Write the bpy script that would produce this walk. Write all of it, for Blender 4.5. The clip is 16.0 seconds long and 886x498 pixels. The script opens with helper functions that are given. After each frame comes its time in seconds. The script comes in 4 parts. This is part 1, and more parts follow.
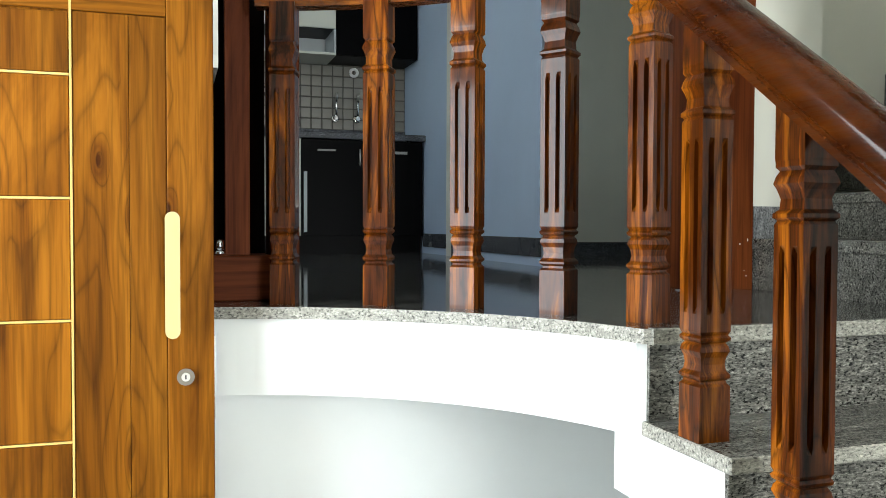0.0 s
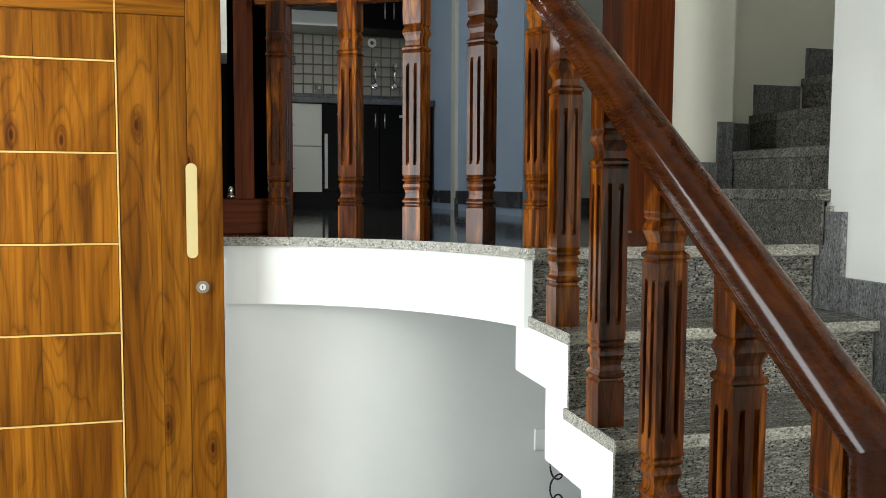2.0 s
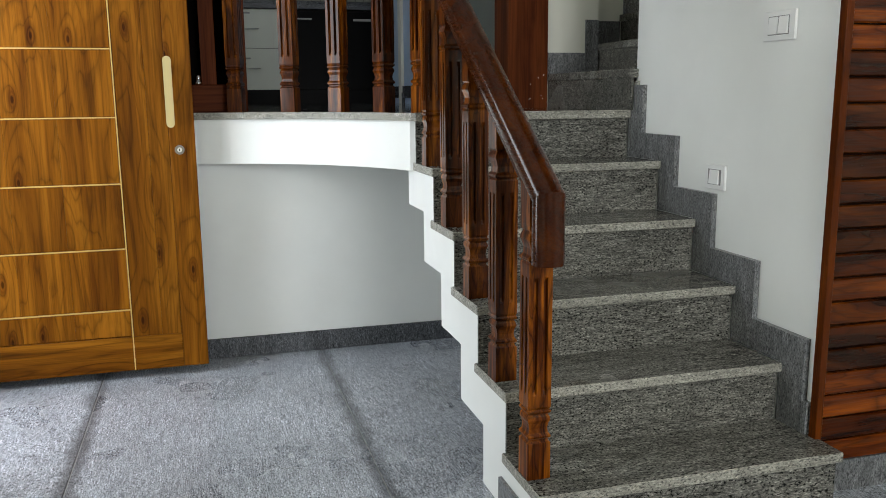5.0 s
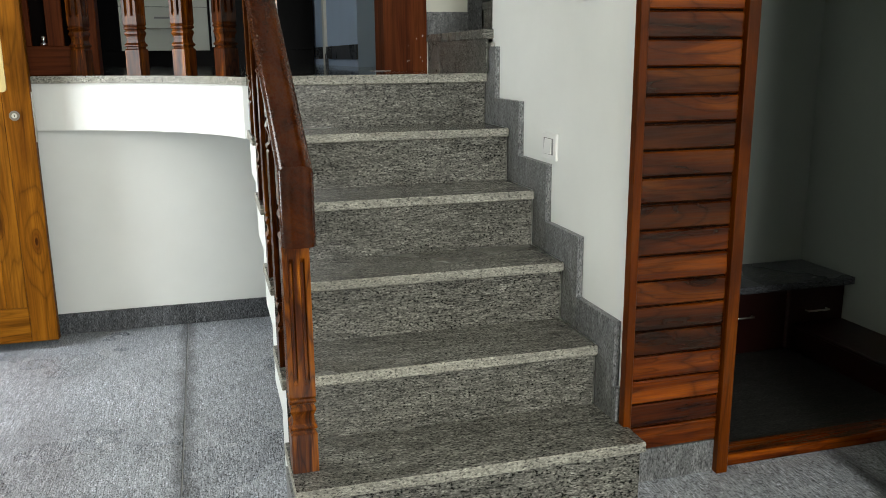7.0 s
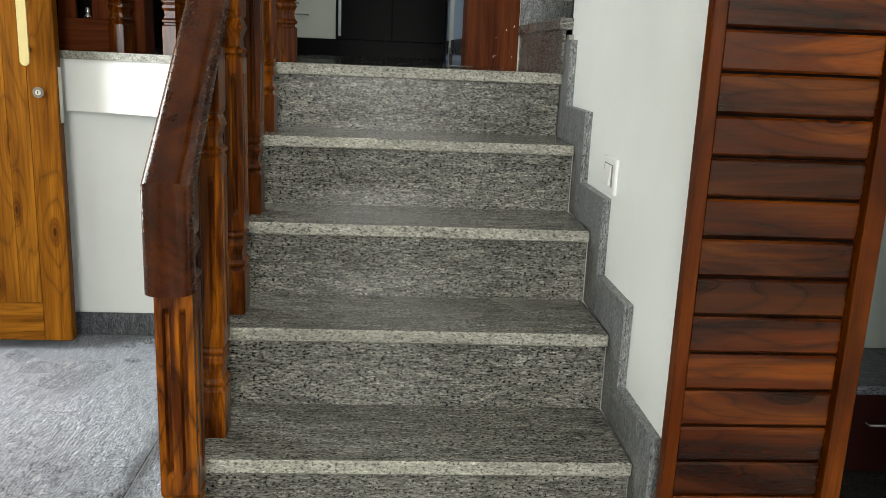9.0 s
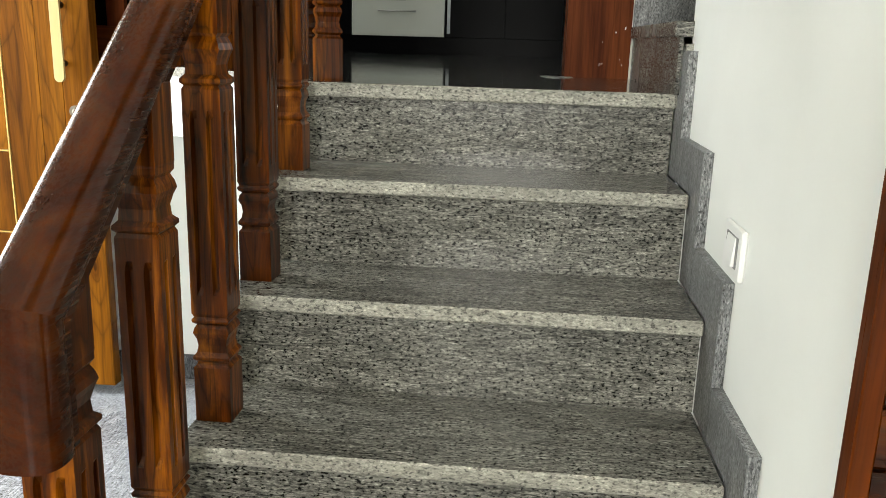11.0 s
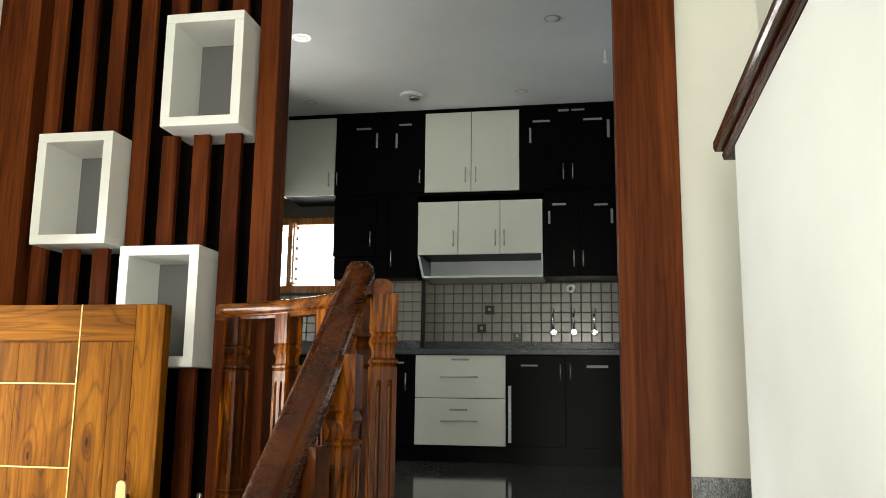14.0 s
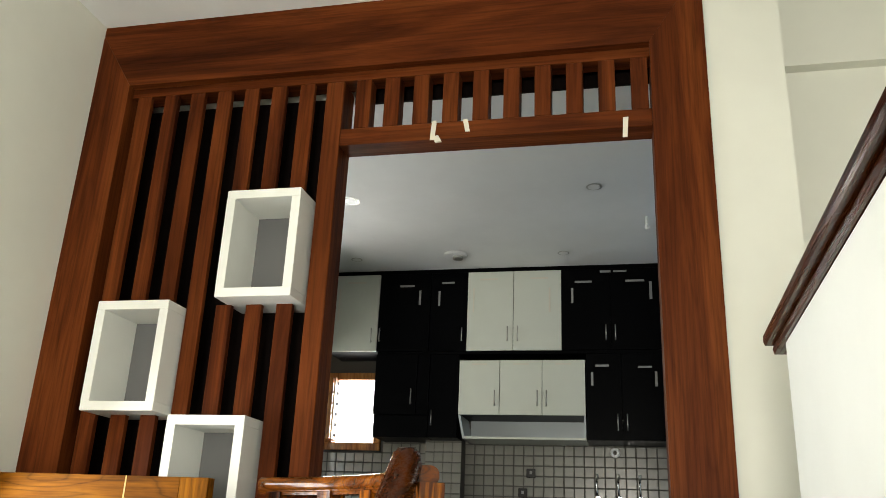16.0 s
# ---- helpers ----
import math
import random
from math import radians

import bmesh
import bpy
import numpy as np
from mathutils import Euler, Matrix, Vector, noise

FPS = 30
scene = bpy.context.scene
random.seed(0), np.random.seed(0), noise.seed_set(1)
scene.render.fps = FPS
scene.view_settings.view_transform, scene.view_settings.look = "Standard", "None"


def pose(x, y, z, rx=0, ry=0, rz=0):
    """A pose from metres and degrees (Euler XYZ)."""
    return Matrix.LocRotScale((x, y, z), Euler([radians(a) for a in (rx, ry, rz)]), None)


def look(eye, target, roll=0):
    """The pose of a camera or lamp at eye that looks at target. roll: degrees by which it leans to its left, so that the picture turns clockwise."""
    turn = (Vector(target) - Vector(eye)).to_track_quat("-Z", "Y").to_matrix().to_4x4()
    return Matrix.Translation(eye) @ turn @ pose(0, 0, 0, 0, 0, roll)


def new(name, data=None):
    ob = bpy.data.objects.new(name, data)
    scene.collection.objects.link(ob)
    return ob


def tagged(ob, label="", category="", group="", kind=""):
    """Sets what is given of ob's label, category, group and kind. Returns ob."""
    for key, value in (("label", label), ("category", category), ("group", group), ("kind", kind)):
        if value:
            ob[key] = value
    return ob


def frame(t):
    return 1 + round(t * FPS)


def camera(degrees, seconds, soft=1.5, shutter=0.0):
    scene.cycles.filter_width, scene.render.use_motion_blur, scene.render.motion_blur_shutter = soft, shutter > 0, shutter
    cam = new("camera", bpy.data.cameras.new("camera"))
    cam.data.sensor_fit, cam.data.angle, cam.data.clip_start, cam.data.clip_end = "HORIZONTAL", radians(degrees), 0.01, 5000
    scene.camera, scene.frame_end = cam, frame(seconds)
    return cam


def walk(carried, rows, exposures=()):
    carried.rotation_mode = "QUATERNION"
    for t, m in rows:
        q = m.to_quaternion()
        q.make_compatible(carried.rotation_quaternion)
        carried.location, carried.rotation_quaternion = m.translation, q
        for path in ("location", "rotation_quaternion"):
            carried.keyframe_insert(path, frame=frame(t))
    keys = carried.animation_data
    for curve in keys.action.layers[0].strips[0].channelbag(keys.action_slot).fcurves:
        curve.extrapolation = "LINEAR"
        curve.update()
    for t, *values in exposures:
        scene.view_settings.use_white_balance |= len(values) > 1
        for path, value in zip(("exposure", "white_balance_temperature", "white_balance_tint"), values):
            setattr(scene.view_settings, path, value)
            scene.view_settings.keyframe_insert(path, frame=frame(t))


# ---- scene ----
cam = camera(56.0, 16.0, 0.8)
PATH = [
    (0, (0.106, 0.053, 1.346), (0.72, 1.956, 1.288), 0.2),
    (0.5, (0.142, -0.097, 1.325), (0.734, 1.812, 1.25), 0.4),
    (1, (0.168, -0.242, 1.31), (0.699, 1.682, 1.188), 0.4),
    (1.5, (0.155, -0.443, 1.307), (0.67, 1.484, 1.17), 0.5),
    (2, (0.191, -0.623, 1.304), (0.703, 1.305, 1.157), 0.3),
    (2.5, (0.234, -0.808, 1.279), (0.703, 1.129, 1.103), 0.4),
    (3, (0.207, -0.984, 1.248), (0.667, 0.949, 1.02), 0.7),
    (3.5, (0.205, -1.141, 1.241), (0.678, 0.782, 0.961), 0.4),
    (4, (0.243, -1.314, 1.235), (0.738, 0.602, 0.942), 0.6),
    (4.5, (0.246, -1.468, 1.216), (0.745, 0.442, 0.895), 0.6),
    (5, (0.232, -1.621, 1.206), (0.768, 0.271, 0.843), -0.5),
    (5.2, (0.242, -1.677, 1.206), (0.814, 0.2, 0.821), -0.6),
    (7.3, (0.957, -1.587, 1.211), (1.464, 0.293, 0.755), -0.6),
    (7.5, (1.014, -1.541, 1.194), (1.479, 0.352, 0.744), 0.0),
    (8, (1.18, -1.452, 1.185), (1.501, 0.47, 0.733), 2.3),
    (8.5, (1.31, -1.269, 1.167), (1.527, 0.668, 0.716), 2.4),
    (8.7, (1.351, -1.188, 1.174), (1.536, 0.752, 0.722), 2.4),
    (10.8, (1.555, -0.519, 1.228), (1.399, 1.414, 0.739), 1.8),
    (11, (1.568, -0.506, 1.248), (1.392, 1.426, 0.761), 1.7),
    (11.5, (1.602, -0.48, 1.357), (1.343, 1.464, 0.961), 1.3),
    (12, (1.616, -0.465, 1.466), (1.287, 1.497, 1.26), 1.2),
    (12.5, (1.623, -0.462, 1.536), (1.277, 1.507, 1.481), 1.2),
    (13, (1.621, -0.473, 1.589), (1.274, 1.495, 1.666), 1.2),
    (13.5, (1.61, -0.484, 1.628), (1.268, 1.475, 1.837), 0.8),
    (14, (1.602, -0.493, 1.67), (1.252, 1.448, 2.006), 0.7),
    (14.5, (1.595, -0.507, 1.703), (1.224, 1.412, 2.129), 0.9),
    (15, (1.592, -0.525, 1.734), (1.19, 1.365, 2.251), 1.3),
    (15.5, (1.588, -0.543, 1.762), (1.167, 1.313, 2.376), 1.8),
    (16, (1.584, -0.553, 1.768), (1.152, 1.282, 2.436), 2.5),
]
# ---- light ----
EXPOSURES = [(0.0, 0.58, 6350, 7), (1.0, 0.3, 6450, 7), (2.0, 0.08, 6600, 8), (3.5, -0.3, 6600, 9), (5.2, -0.42, 6400, 10), (7.3, 0.0, 6700, 8), (8.7, 0.12, 6700, 8),
             (10.8, 0.45, 6900, 8), (12.5, 0.60, 7000, 8), (14.0, 0.52, 7100, 8), (16.0, 0.62, 7100, 8)]
walk(cam, [(t, look(eye, target, roll)) for t, eye, target, roll in PATH], EXPOSURES)

world = bpy.data.worlds.new("World")
scene.world = world
world.use_nodes = True
wn = world.node_tree.nodes
sky = wn.new("ShaderNodeTexSky")
sky.sky_type, sky.sun_disc = "NISHITA", False
sky.sun_elevation, sky.sun_rotation = radians(56), radians(72)
world.node_tree.links.new(sky.outputs[0], wn["Background"].inputs[0])
wn["Background"].inputs[1].default_value = 0.15

sun = new("sun", bpy.data.lights.new("sun", "SUN"))
sun.data.energy, sun.data.angle, sun.data.color = 1.0, radians(10), (1.0, 0.96, 0.9)
sun.matrix_world = look((9, 3, 14), (0, 0, 0))


def window_light(name, place, target, wide, high, watts, color=(0.93, 0.97, 1.0)):
    lamp = new(name, bpy.data.lights.new(name, "AREA"))
    lamp.data.shape, lamp.data.size, lamp.data.size_y = "RECTANGLE", wide, high
    lamp.data.energy, lamp.data.color = watts, color
    lamp.matrix_world = look(place, target)
    return lamp


window_light("daylight_door", (-1.25, 1.40, 1.25), (0.9, 0.55, 0.0), 1.5, 2.2, 115)
window_light("daylight_south", (1.35, -3.69, 1.86), (0.9, 2.0, 2.4), 1.0, 1.45, 140, (0.98, 0.985, 0.965))
window_light("daylight_kitchen", (-0.95, 6.62, 2.84), (-0.2, 3.0, 2.4), 0.75, 0.6, 16)
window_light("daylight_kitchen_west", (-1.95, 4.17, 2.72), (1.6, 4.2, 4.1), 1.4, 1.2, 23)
# added fill inside the passage; the wall behind it has no opening
window_light("daylight_passage", (2.45, 5.1, 2.3), (2.4, 2.0, 2.0), 0.8, 1.0, 2.5)


# ---- materials ----
def nodes_of(name):
    m = bpy.data.materials.new(name)
    m.use_nodes = True
    t = m.node_tree
    return m, t, t.nodes, t.links, t.nodes["Principled BSDF"]


def coords(t, scale, jitter=0.0):
    n, l = t.nodes, t.links
    tc, mp = n.new("ShaderNodeTexCoord"), n.new("ShaderNodeMapping")
    mp.inputs["Scale"].default_value = scale
    if jitter:
        info, mul = n.new("ShaderNodeObjectInfo"), n.new("ShaderNodeMath")
        mul.operation = "MULTIPLY"
        mul.inputs[1].default_value = jitter
        l.new(info.outputs["Random"], mul.inputs[0])
        l.new(mul.outputs[0], mp.inputs["Location"])
    l.new(tc.outputs["Object"], mp.inputs["Vector"])
    return mp.outputs[0]


def noise_tex(t, vec, scale, detail=4.0, rough=0.55, twist=0.0):
    n = t.nodes.new("ShaderNodeTexNoise")
    n.inputs["Scale"].default_value, n.inputs["Detail"].default_value = scale, detail
    n.inputs["Roughness"].default_value, n.inputs["Distortion"].default_value = rough, twist
    t.links.new(vec, n.inputs["Vector"])
    return n.outputs["Fac"]


def ramp(t, fac, stops):
    n = t.nodes.new("ShaderNodeValToRGB")
    els = n.color_ramp.elements
    while len(els) < len(stops):
        els.new(0.5)
    for e, (p, c) in zip(els, stops):
        e.position, e.color = p, (*c, 1) if len(c) == 3 else c
    t.links.new(fac, n.inputs[0])
    return n.outputs[0]


def mixed(t, a, b, fac, mode="MULTIPLY"):
    n = t.nodes.new("ShaderNodeMix")
    n.data_type, n.blend_type = "RGBA", mode
    for sock, v in ((n.inputs[6], a), (n.inputs[7], b), (n.inputs[0], fac)):
        if isinstance(v, bpy.types.NodeSocket):
            t.links.new(v, sock)
        else:
            sock.default_value = v
    return n.outputs[2]


def bump(t, bsdf, height, strength, distance=0.002):
    n = t.nodes.new("ShaderNodeBump")
    n.inputs["Strength"].default_value, n.inputs["Distance"].default_value = strength, distance
    t.links.new(height, n.inputs["Height"])
    t.links.new(n.outputs[0], bsdf.inputs["Normal"])


def g(v):
    return (v, v, v)


def wood(name, dark, mid, light, axis="z", rough=0.35, coat=0.0, knots=0.0, grain=1.0, jitter=7.0, figure=0.5, spec=0.06, vary=0.0):
    m, t, n, l, b = nodes_of(name)
    along, across = 0.55, 6.0
    scale = {"x": (along, across, across), "y": (across, along, across), "z": (across, across, along)}[axis]
    v = coords(t, scale, jitter)
    big = noise_tex(t, v, 1.1 * grain, 5, 0.6, 1.6)
    col = ramp(t, big, [(0.3, dark), (0.5, mid), (0.68, light)])
    fine_scale = {"x": (1.5, 60, 60), "y": (60, 1.5, 60), "z": (60, 60, 1.5)}[axis]
    fv = coords(t, fine_scale, jitter)
    fine = noise_tex(t, fv, 2.2 * grain, 3, 0.6)
    pores = ramp(t, fine, [(0.35, g(0.5)), (0.55, g(1.0))])
    col = mixed(t, col, pores, 0.6)
    fig_scale = {"x": (0.32, 3.2, 3.2), "y": (3.2, 0.32, 3.2), "z": (3.2, 3.2, 0.32)}[axis]
    warp = noise_tex(t, coords(t, fig_scale, jitter), 1.3 * grain, 3, 0.5, 0.4)
    if knots:
        kv = coords(t, {"x": (1, 1, 2.8), "y": (2.8, 1, 1), "z": (2.8, 1, 1)}[axis], jitter)
        vor = n.new("ShaderNodeTexVoronoi")
        vor.voronoi_dimensions = "2D"
        vor.inputs["Scale"].default_value = 1.9
        apart, flat = n.new("ShaderNodeSeparateXYZ"), n.new("ShaderNodeCombineXYZ")
        l.new(kv, apart.inputs[0])
        l.new(apart.outputs[1 if axis == "y" else 0], flat.inputs[0])
        l.new(apart.outputs[0 if axis == "y" else 2], flat.inputs[1])
        l.new(flat.outputs[0], vor.inputs["Vector"])
        swirl, total = n.new("ShaderNodeMath"), n.new("ShaderNodeMath")
        swirl.operation, total.operation = "MULTIPLY", "ADD"
        l.new(ramp(t, vor.outputs["Distance"], [(0.02, g(1.0)), (0.14, g(0.5)), (0.48, g(0.0))]), swirl.inputs[0])
        swirl.inputs[1].default_value = 0.30
        l.new(warp, total.inputs[0])
        l.new(swirl.outputs[0], total.inputs[1])
        warp = total.outputs[0]
    lines, saw = n.new("ShaderNodeMath"), n.new("ShaderNodeMath")
    lines.operation, saw.operation = "MULTIPLY", "PINGPONG"
    l.new(warp, lines.inputs[0])
    lines.inputs[1].default_value = 22.0
    l.new(lines.outputs[0], saw.inputs[0])
    saw.inputs[1].default_value = 1.0
    col = mixed(t, col, ramp(t, saw.outputs[0], [(0.0, g(0.2)), (0.16, g(0.75)), (0.45, g(1.1))]), figure)
    if knots:
        ring = ramp(t, vor.outputs["Distance"], [(0.02, (0.15, 0.09, 0.06)), (0.04, (0.62, 0.54, 0.48)), (0.06, (0.45, 0.37, 0.3)), (0.13, g(1.0))])
        col = mixed(t, col, ring, knots)
    if vary:
        info = n.new("ShaderNodeObjectInfo")
        col = mixed(t, col, ramp(t, info.outputs["Random"], [(0.0, g(1 - vary)), (0.5, g(1.0)), (1.0, g(1 + vary))]), 1.0)
    l.new(col, b.inputs["Base Color"])
    rr = ramp(t, fine, [(0.3, g(rough + 0.12)), (0.7, g(rough))])
    l.new(rr, b.inputs["Roughness"])
    b.inputs["Coat Weight"].default_value = coat
    b.inputs["Coat Roughness"].default_value = 0.10
    b.inputs["Specular IOR Level"].default_value = spec
    bump(t, b, fine, 0.12, 0.001)
    return m


def granite(name, dark, mid, light, axis="x", rough=0.3, speck=0.8, coat=0.0, along=34.0, joint=0.0, gloss=0.35, across=190.0, veins=0.0, clouds=0.8):
    m, t, n, l, b = nodes_of(name)

    def stretched(a, c):
        return coords(t, {"x": (a, c, c), "y": (c, a, c), "z": (c, c, a)}[axis], 3.0)

    streak = noise_tex(t, stretched(along, across), 2.0, 6, 0.7, 1.2)
    col = ramp(t, streak, [(0.37, dark), (0.5, mid), (0.63, light)])
    # broad pale and dark clouds drawn out along the grain
    cloud = noise_tex(t, stretched(5.0, 22.0), 2.0, 5, 0.6, 0.8)
    col = mixed(t, col, ramp(t, cloud, [(0.3, g(0.62)), (0.5, g(1.0)), (0.7, g(1.45))]), clouds)
    iso = coords(t, (1, 1, 1), 3.0)
    large = noise_tex(t, iso, 2.2, 3, 0.5)
    col = mixed(t, col, ramp(t, large, [(0.3, g(0.78)), (0.7, g(1.12))]), 1.0)
    # black mica grains and pale feldspar grains
    dots = noise_tex(t, stretched(0.65, 1.0), 200, 2, 0.5)
    col = mixed(t, col, ramp(t, dots, [(0.36, g(0.05)), (0.42, g(0.92)), (0.58, g(1.0)), (0.68, g(1.7))]), speck)
    if veins:
        thin = noise_tex(t, stretched(1.6, 26.0), 1.5, 3, 0.5, 0.3)
        col = mixed(t, col, ramp(t, thin, [(0.485, g(1.0)), (0.5, g(0.25)), (0.515, g(1.0))]), veins)
    if joint:
        sep, dist, wob = n.new("ShaderNodeSeparateXYZ"), n.new("ShaderNodeMath"), n.new("ShaderNodeMath")
        flat = coords(t, (1, 1, 1))
        l.new(flat, sep.inputs[0])
        dist.operation, wob.operation = "ABSOLUTE", "MULTIPLY_ADD"
        l.new(sep.outputs[0], dist.inputs[0])
        l.new(noise_tex(t, coords(t, (1, 1, 1), 5.0), 7, 5, 0.65), wob.inputs[0])
        wob.inputs[1].default_value = 0.10
        l.new(dist.outputs[0], wob.inputs[2])
        col = mixed(t, col, ramp(t, wob.outputs[0], [(joint - 0.012, g(1.0)), (joint + 0.025, g(0.2))]), 0.72)
    l.new(col, b.inputs["Base Color"])
    l.new(ramp(t, large, [(0.3, g(rough)), (0.7, g(rough * 1.5))]), b.inputs["Roughness"])
    b.inputs["Coat Weight"].default_value = coat
    b.inputs["Coat Roughness"].default_value = 0.05
    b.inputs["Specular IOR Level"].default_value = gloss
    bump(t, b, dots, 0.03, 0.001)
    return m


def paint(name, color, rough=0.6, vary=0.06, coat=0.0):
    m, t, n, l, b = nodes_of(name)
    iso = coords(t, (1, 1, 1))
    a, c = noise_tex(t, iso, 1.7, 4, 0.6), noise_tex(t, iso, 90, 2, 0.5)
    lo, hi = tuple(x * (1 - vary) for x in color), tuple(min(1, x * (1 + vary * 0.4)) for x in color)
    l.new(ramp(t, a, [(0.3, lo), (0.7, hi)]), b.inputs["Base Color"])
    b.inputs["Roughness"].default_value = rough
    b.inputs["Coat Weight"].default_value = coat
    b.inputs["Coat Roughness"].default_value = 0.06
    bump(t, b, c, 0.08, 0.001)
    return m


def metal(name, color, rough=0.2):
    m, t, n, l, b = nodes_of(name)
    b.inputs["Metallic"].default_value = 1.0
    b.inputs["Base Color"].default_value = (*color, 1)
    l.new(ramp(t, noise_tex(t, coords(t, (1, 1, 1)), 40), [(0.3, g(rough)), (0.7, g(rough * 1.6))]), b.inputs["Roughness"])
    return m


def glow(name, color, strength):
    m, t, n, l, b = nodes_of(name)
    b.inputs["Base Color"].default_value = (*color, 1)
    b.inputs["Emission Color"].default_value = (*color, 1)
    b.inputs["Emission Strength"].default_value = strength
    return m


TEAK = wood("teak_door", (0.076, 0.022, 0.0011), (0.158, 0.054, 0.003), (0.25, 0.094, 0.0068), "z", 0.45, 0.0, 0.9, figure=0.42, vary=0.12)
TEAK_X = wood("teak_door_rail", (0.076, 0.022, 0.0011), (0.158, 0.054, 0.003), (0.25, 0.094, 0.0068), "x", 0.45, 0.0, 0.5, figure=0.5)
POST = wood("polished_post", (0.006, 0.0013, 0.0002), (0.08, 0.0175, 0.0009), (0.31, 0.093, 0.0046), "z", 0.28, 0.3, 0.3, 2.4, figure=0.75)
RAIL = wood("polished_rail", (0.020, 0.0036, 0.0006), (0.042, 0.0086, 0.0008), (0.075, 0.018, 0.0018), "y", 0.22, 0.4, 0.0, 1.5, figure=0.25)
RAIL_X = wood("polished_rail_landing", (0.03, 0.006, 0.001), (0.13, 0.034, 0.004), (0.27, 0.085, 0.011), "x", 0.2, 0.6, 0.2, 1.3, figure=0.7)
LAMINATE = wood("laminate", (0.025, 0.005, 0.0012), (0.088, 0.0195, 0.0045), (0.155, 0.040, 0.0095), "z", 0.45, 0.0, 0.0, 0.8, figure=0.2)
LAMINATE_X = wood("laminate_beam", (0.025, 0.005, 0.0012), (0.088, 0.0195, 0.0045), (0.155, 0.040, 0.0095), "x", 0.45, 0.0, 0.0, 0.8, figure=0.2)
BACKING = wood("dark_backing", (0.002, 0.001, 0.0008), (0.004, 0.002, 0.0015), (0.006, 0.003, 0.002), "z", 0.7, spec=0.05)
PLANK = wood("clad_plank", (0.010, 0.0016, 0.0004), (0.075, 0.014, 0.0009), (0.21, 0.05, 0.003), "x", 0.2, 0.45, 0.9, 1.2, 13.0, figure=0.55, vary=0.6)
PLANK_Z = wood("clad_edge_strip", (0.03, 0.006, 0.0006), (0.085, 0.017, 0.001), (0.15, 0.036, 0.002), "z", 0.26, 0.2, 0.0, 1.2, figure=0.4)
FRAME_WOOD = wood("window_teak", (0.25, 0.09, 0.02), (0.42, 0.17, 0.04), (0.55, 0.25, 0.07), "z", 0.35, 0.3)
STEP = granite("granite_step", (0.05, 0.05, 0.046), (0.135, 0.133, 0.118), (0.29, 0.284, 0.252), "x", 0.2, 1.0, gloss=0.25, along=26.0, across=120.0, veins=0.7, clouds=1.0)
EDGE = granite("granite_sawn_edge", (0.17, 0.167, 0.145), (0.30, 0.294, 0.255), (0.42, 0.41, 0.355), "x", 0.45, 0.75, across=90.0)
FLOOR = granite("granite_floor", (0.09, 0.098, 0.112), (0.29, 0.31, 0.345), (0.58, 0.61, 0.66), "y", 0.24, 0.9, 0.0, 13.0, 0.5, across=190.0, clouds=0.4)
PAVING = granite("paving", (0.16, 0.16, 0.15), (0.24, 0.24, 0.22), (0.33, 0.33, 0.3), "y", 0.7, 0.5)
LANDING = granite("granite_landing", (0.025, 0.026, 0.026), (0.07, 0.07, 0.066), (0.16, 0.158, 0.147), "x", 0.06, 0.8, 0.0, 8.0)
SKIRT = granite("granite_skirting", (0.07, 0.073, 0.076), (0.17, 0.175, 0.18), (0.32, 0.33, 0.33), "z", 0.3, 0.7)
DARK_STONE = granite("granite_worktop", (0.02, 0.022, 0.026), (0.07, 0.075, 0.085), (0.16, 0.17, 0.185), "x", 0.22, 0.7, gloss=0.16)
BASE_STONE = granite("granite_baseboard", (0.018, 0.02, 0.023), (0.075, 0.08, 0.088), (0.21, 0.22, 0.235), "z", 0.25, 0.6, gloss=0.25)
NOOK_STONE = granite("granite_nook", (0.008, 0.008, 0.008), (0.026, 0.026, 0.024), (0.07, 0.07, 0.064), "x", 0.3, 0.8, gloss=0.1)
WHITE = paint("white_paint", (0.79, 0.81, 0.785), 0.55)
CREAM = paint("cream_paint", (0.74, 0.74, 0.66), 0.6)
COOL = paint("pale_blue_paint", (0.46, 0.58, 0.74), 0.6)
CEIL = paint("ceiling_paint", (0.82, 0.82, 0.8), 0.7)
NICHE = paint("white_laminate", (0.78, 0.79, 0.75), 0.35)
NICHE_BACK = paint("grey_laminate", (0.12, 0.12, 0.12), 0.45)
# pale nook paint darkened: the shade in there is put into the colour
NOOK_SHADED = paint("shaded_nook_paint", (0.30, 0.335, 0.31), 0.7)
CAB_WHITE = paint("ivory_gloss", (0.62, 0.64, 0.56), 0.35, 0.05, 0.0)
CAB_WHITE.node_tree.nodes["Principled BSDF"].inputs["Specular IOR Level"].default_value = 0.2
CAB_BLACK = paint("black_gloss", (0.0015, 0.0016, 0.002), 0.35, 0.2, 0.0)
CAB_BLACK.node_tree.nodes["Principled BSDF"].inputs["Specular IOR Level"].default_value = 0.03
CAB_GREY = paint("grey_shelf", (0.42, 0.46, 0.47), 0.35)
TILE = paint("glazed_tile", (0.23, 0.222, 0.19), 0.22, 0.25, 0.15)
TILE_DARK = paint("dark_tile", (0.02, 0.018, 0.016), 0.2, 0.2)
GROUT = paint("grout", (0.085, 0.08, 0.07), 0.9)
FLOOR_JOINT = paint("floor_joint", (0.30, 0.30, 0.29), 0.8)
LOCK = metal("dull_lock", (0.2, 0.18, 0.15), 0.35)
CHROME = metal("chrome", (0.8, 0.8, 0.8), 0.12)
STEEL = metal("brushed_steel", (0.55, 0.54, 0.5), 0.3)
BRASS = paint("pale_brass", (0.50, 0.40, 0.17), 0.45, 0.04)
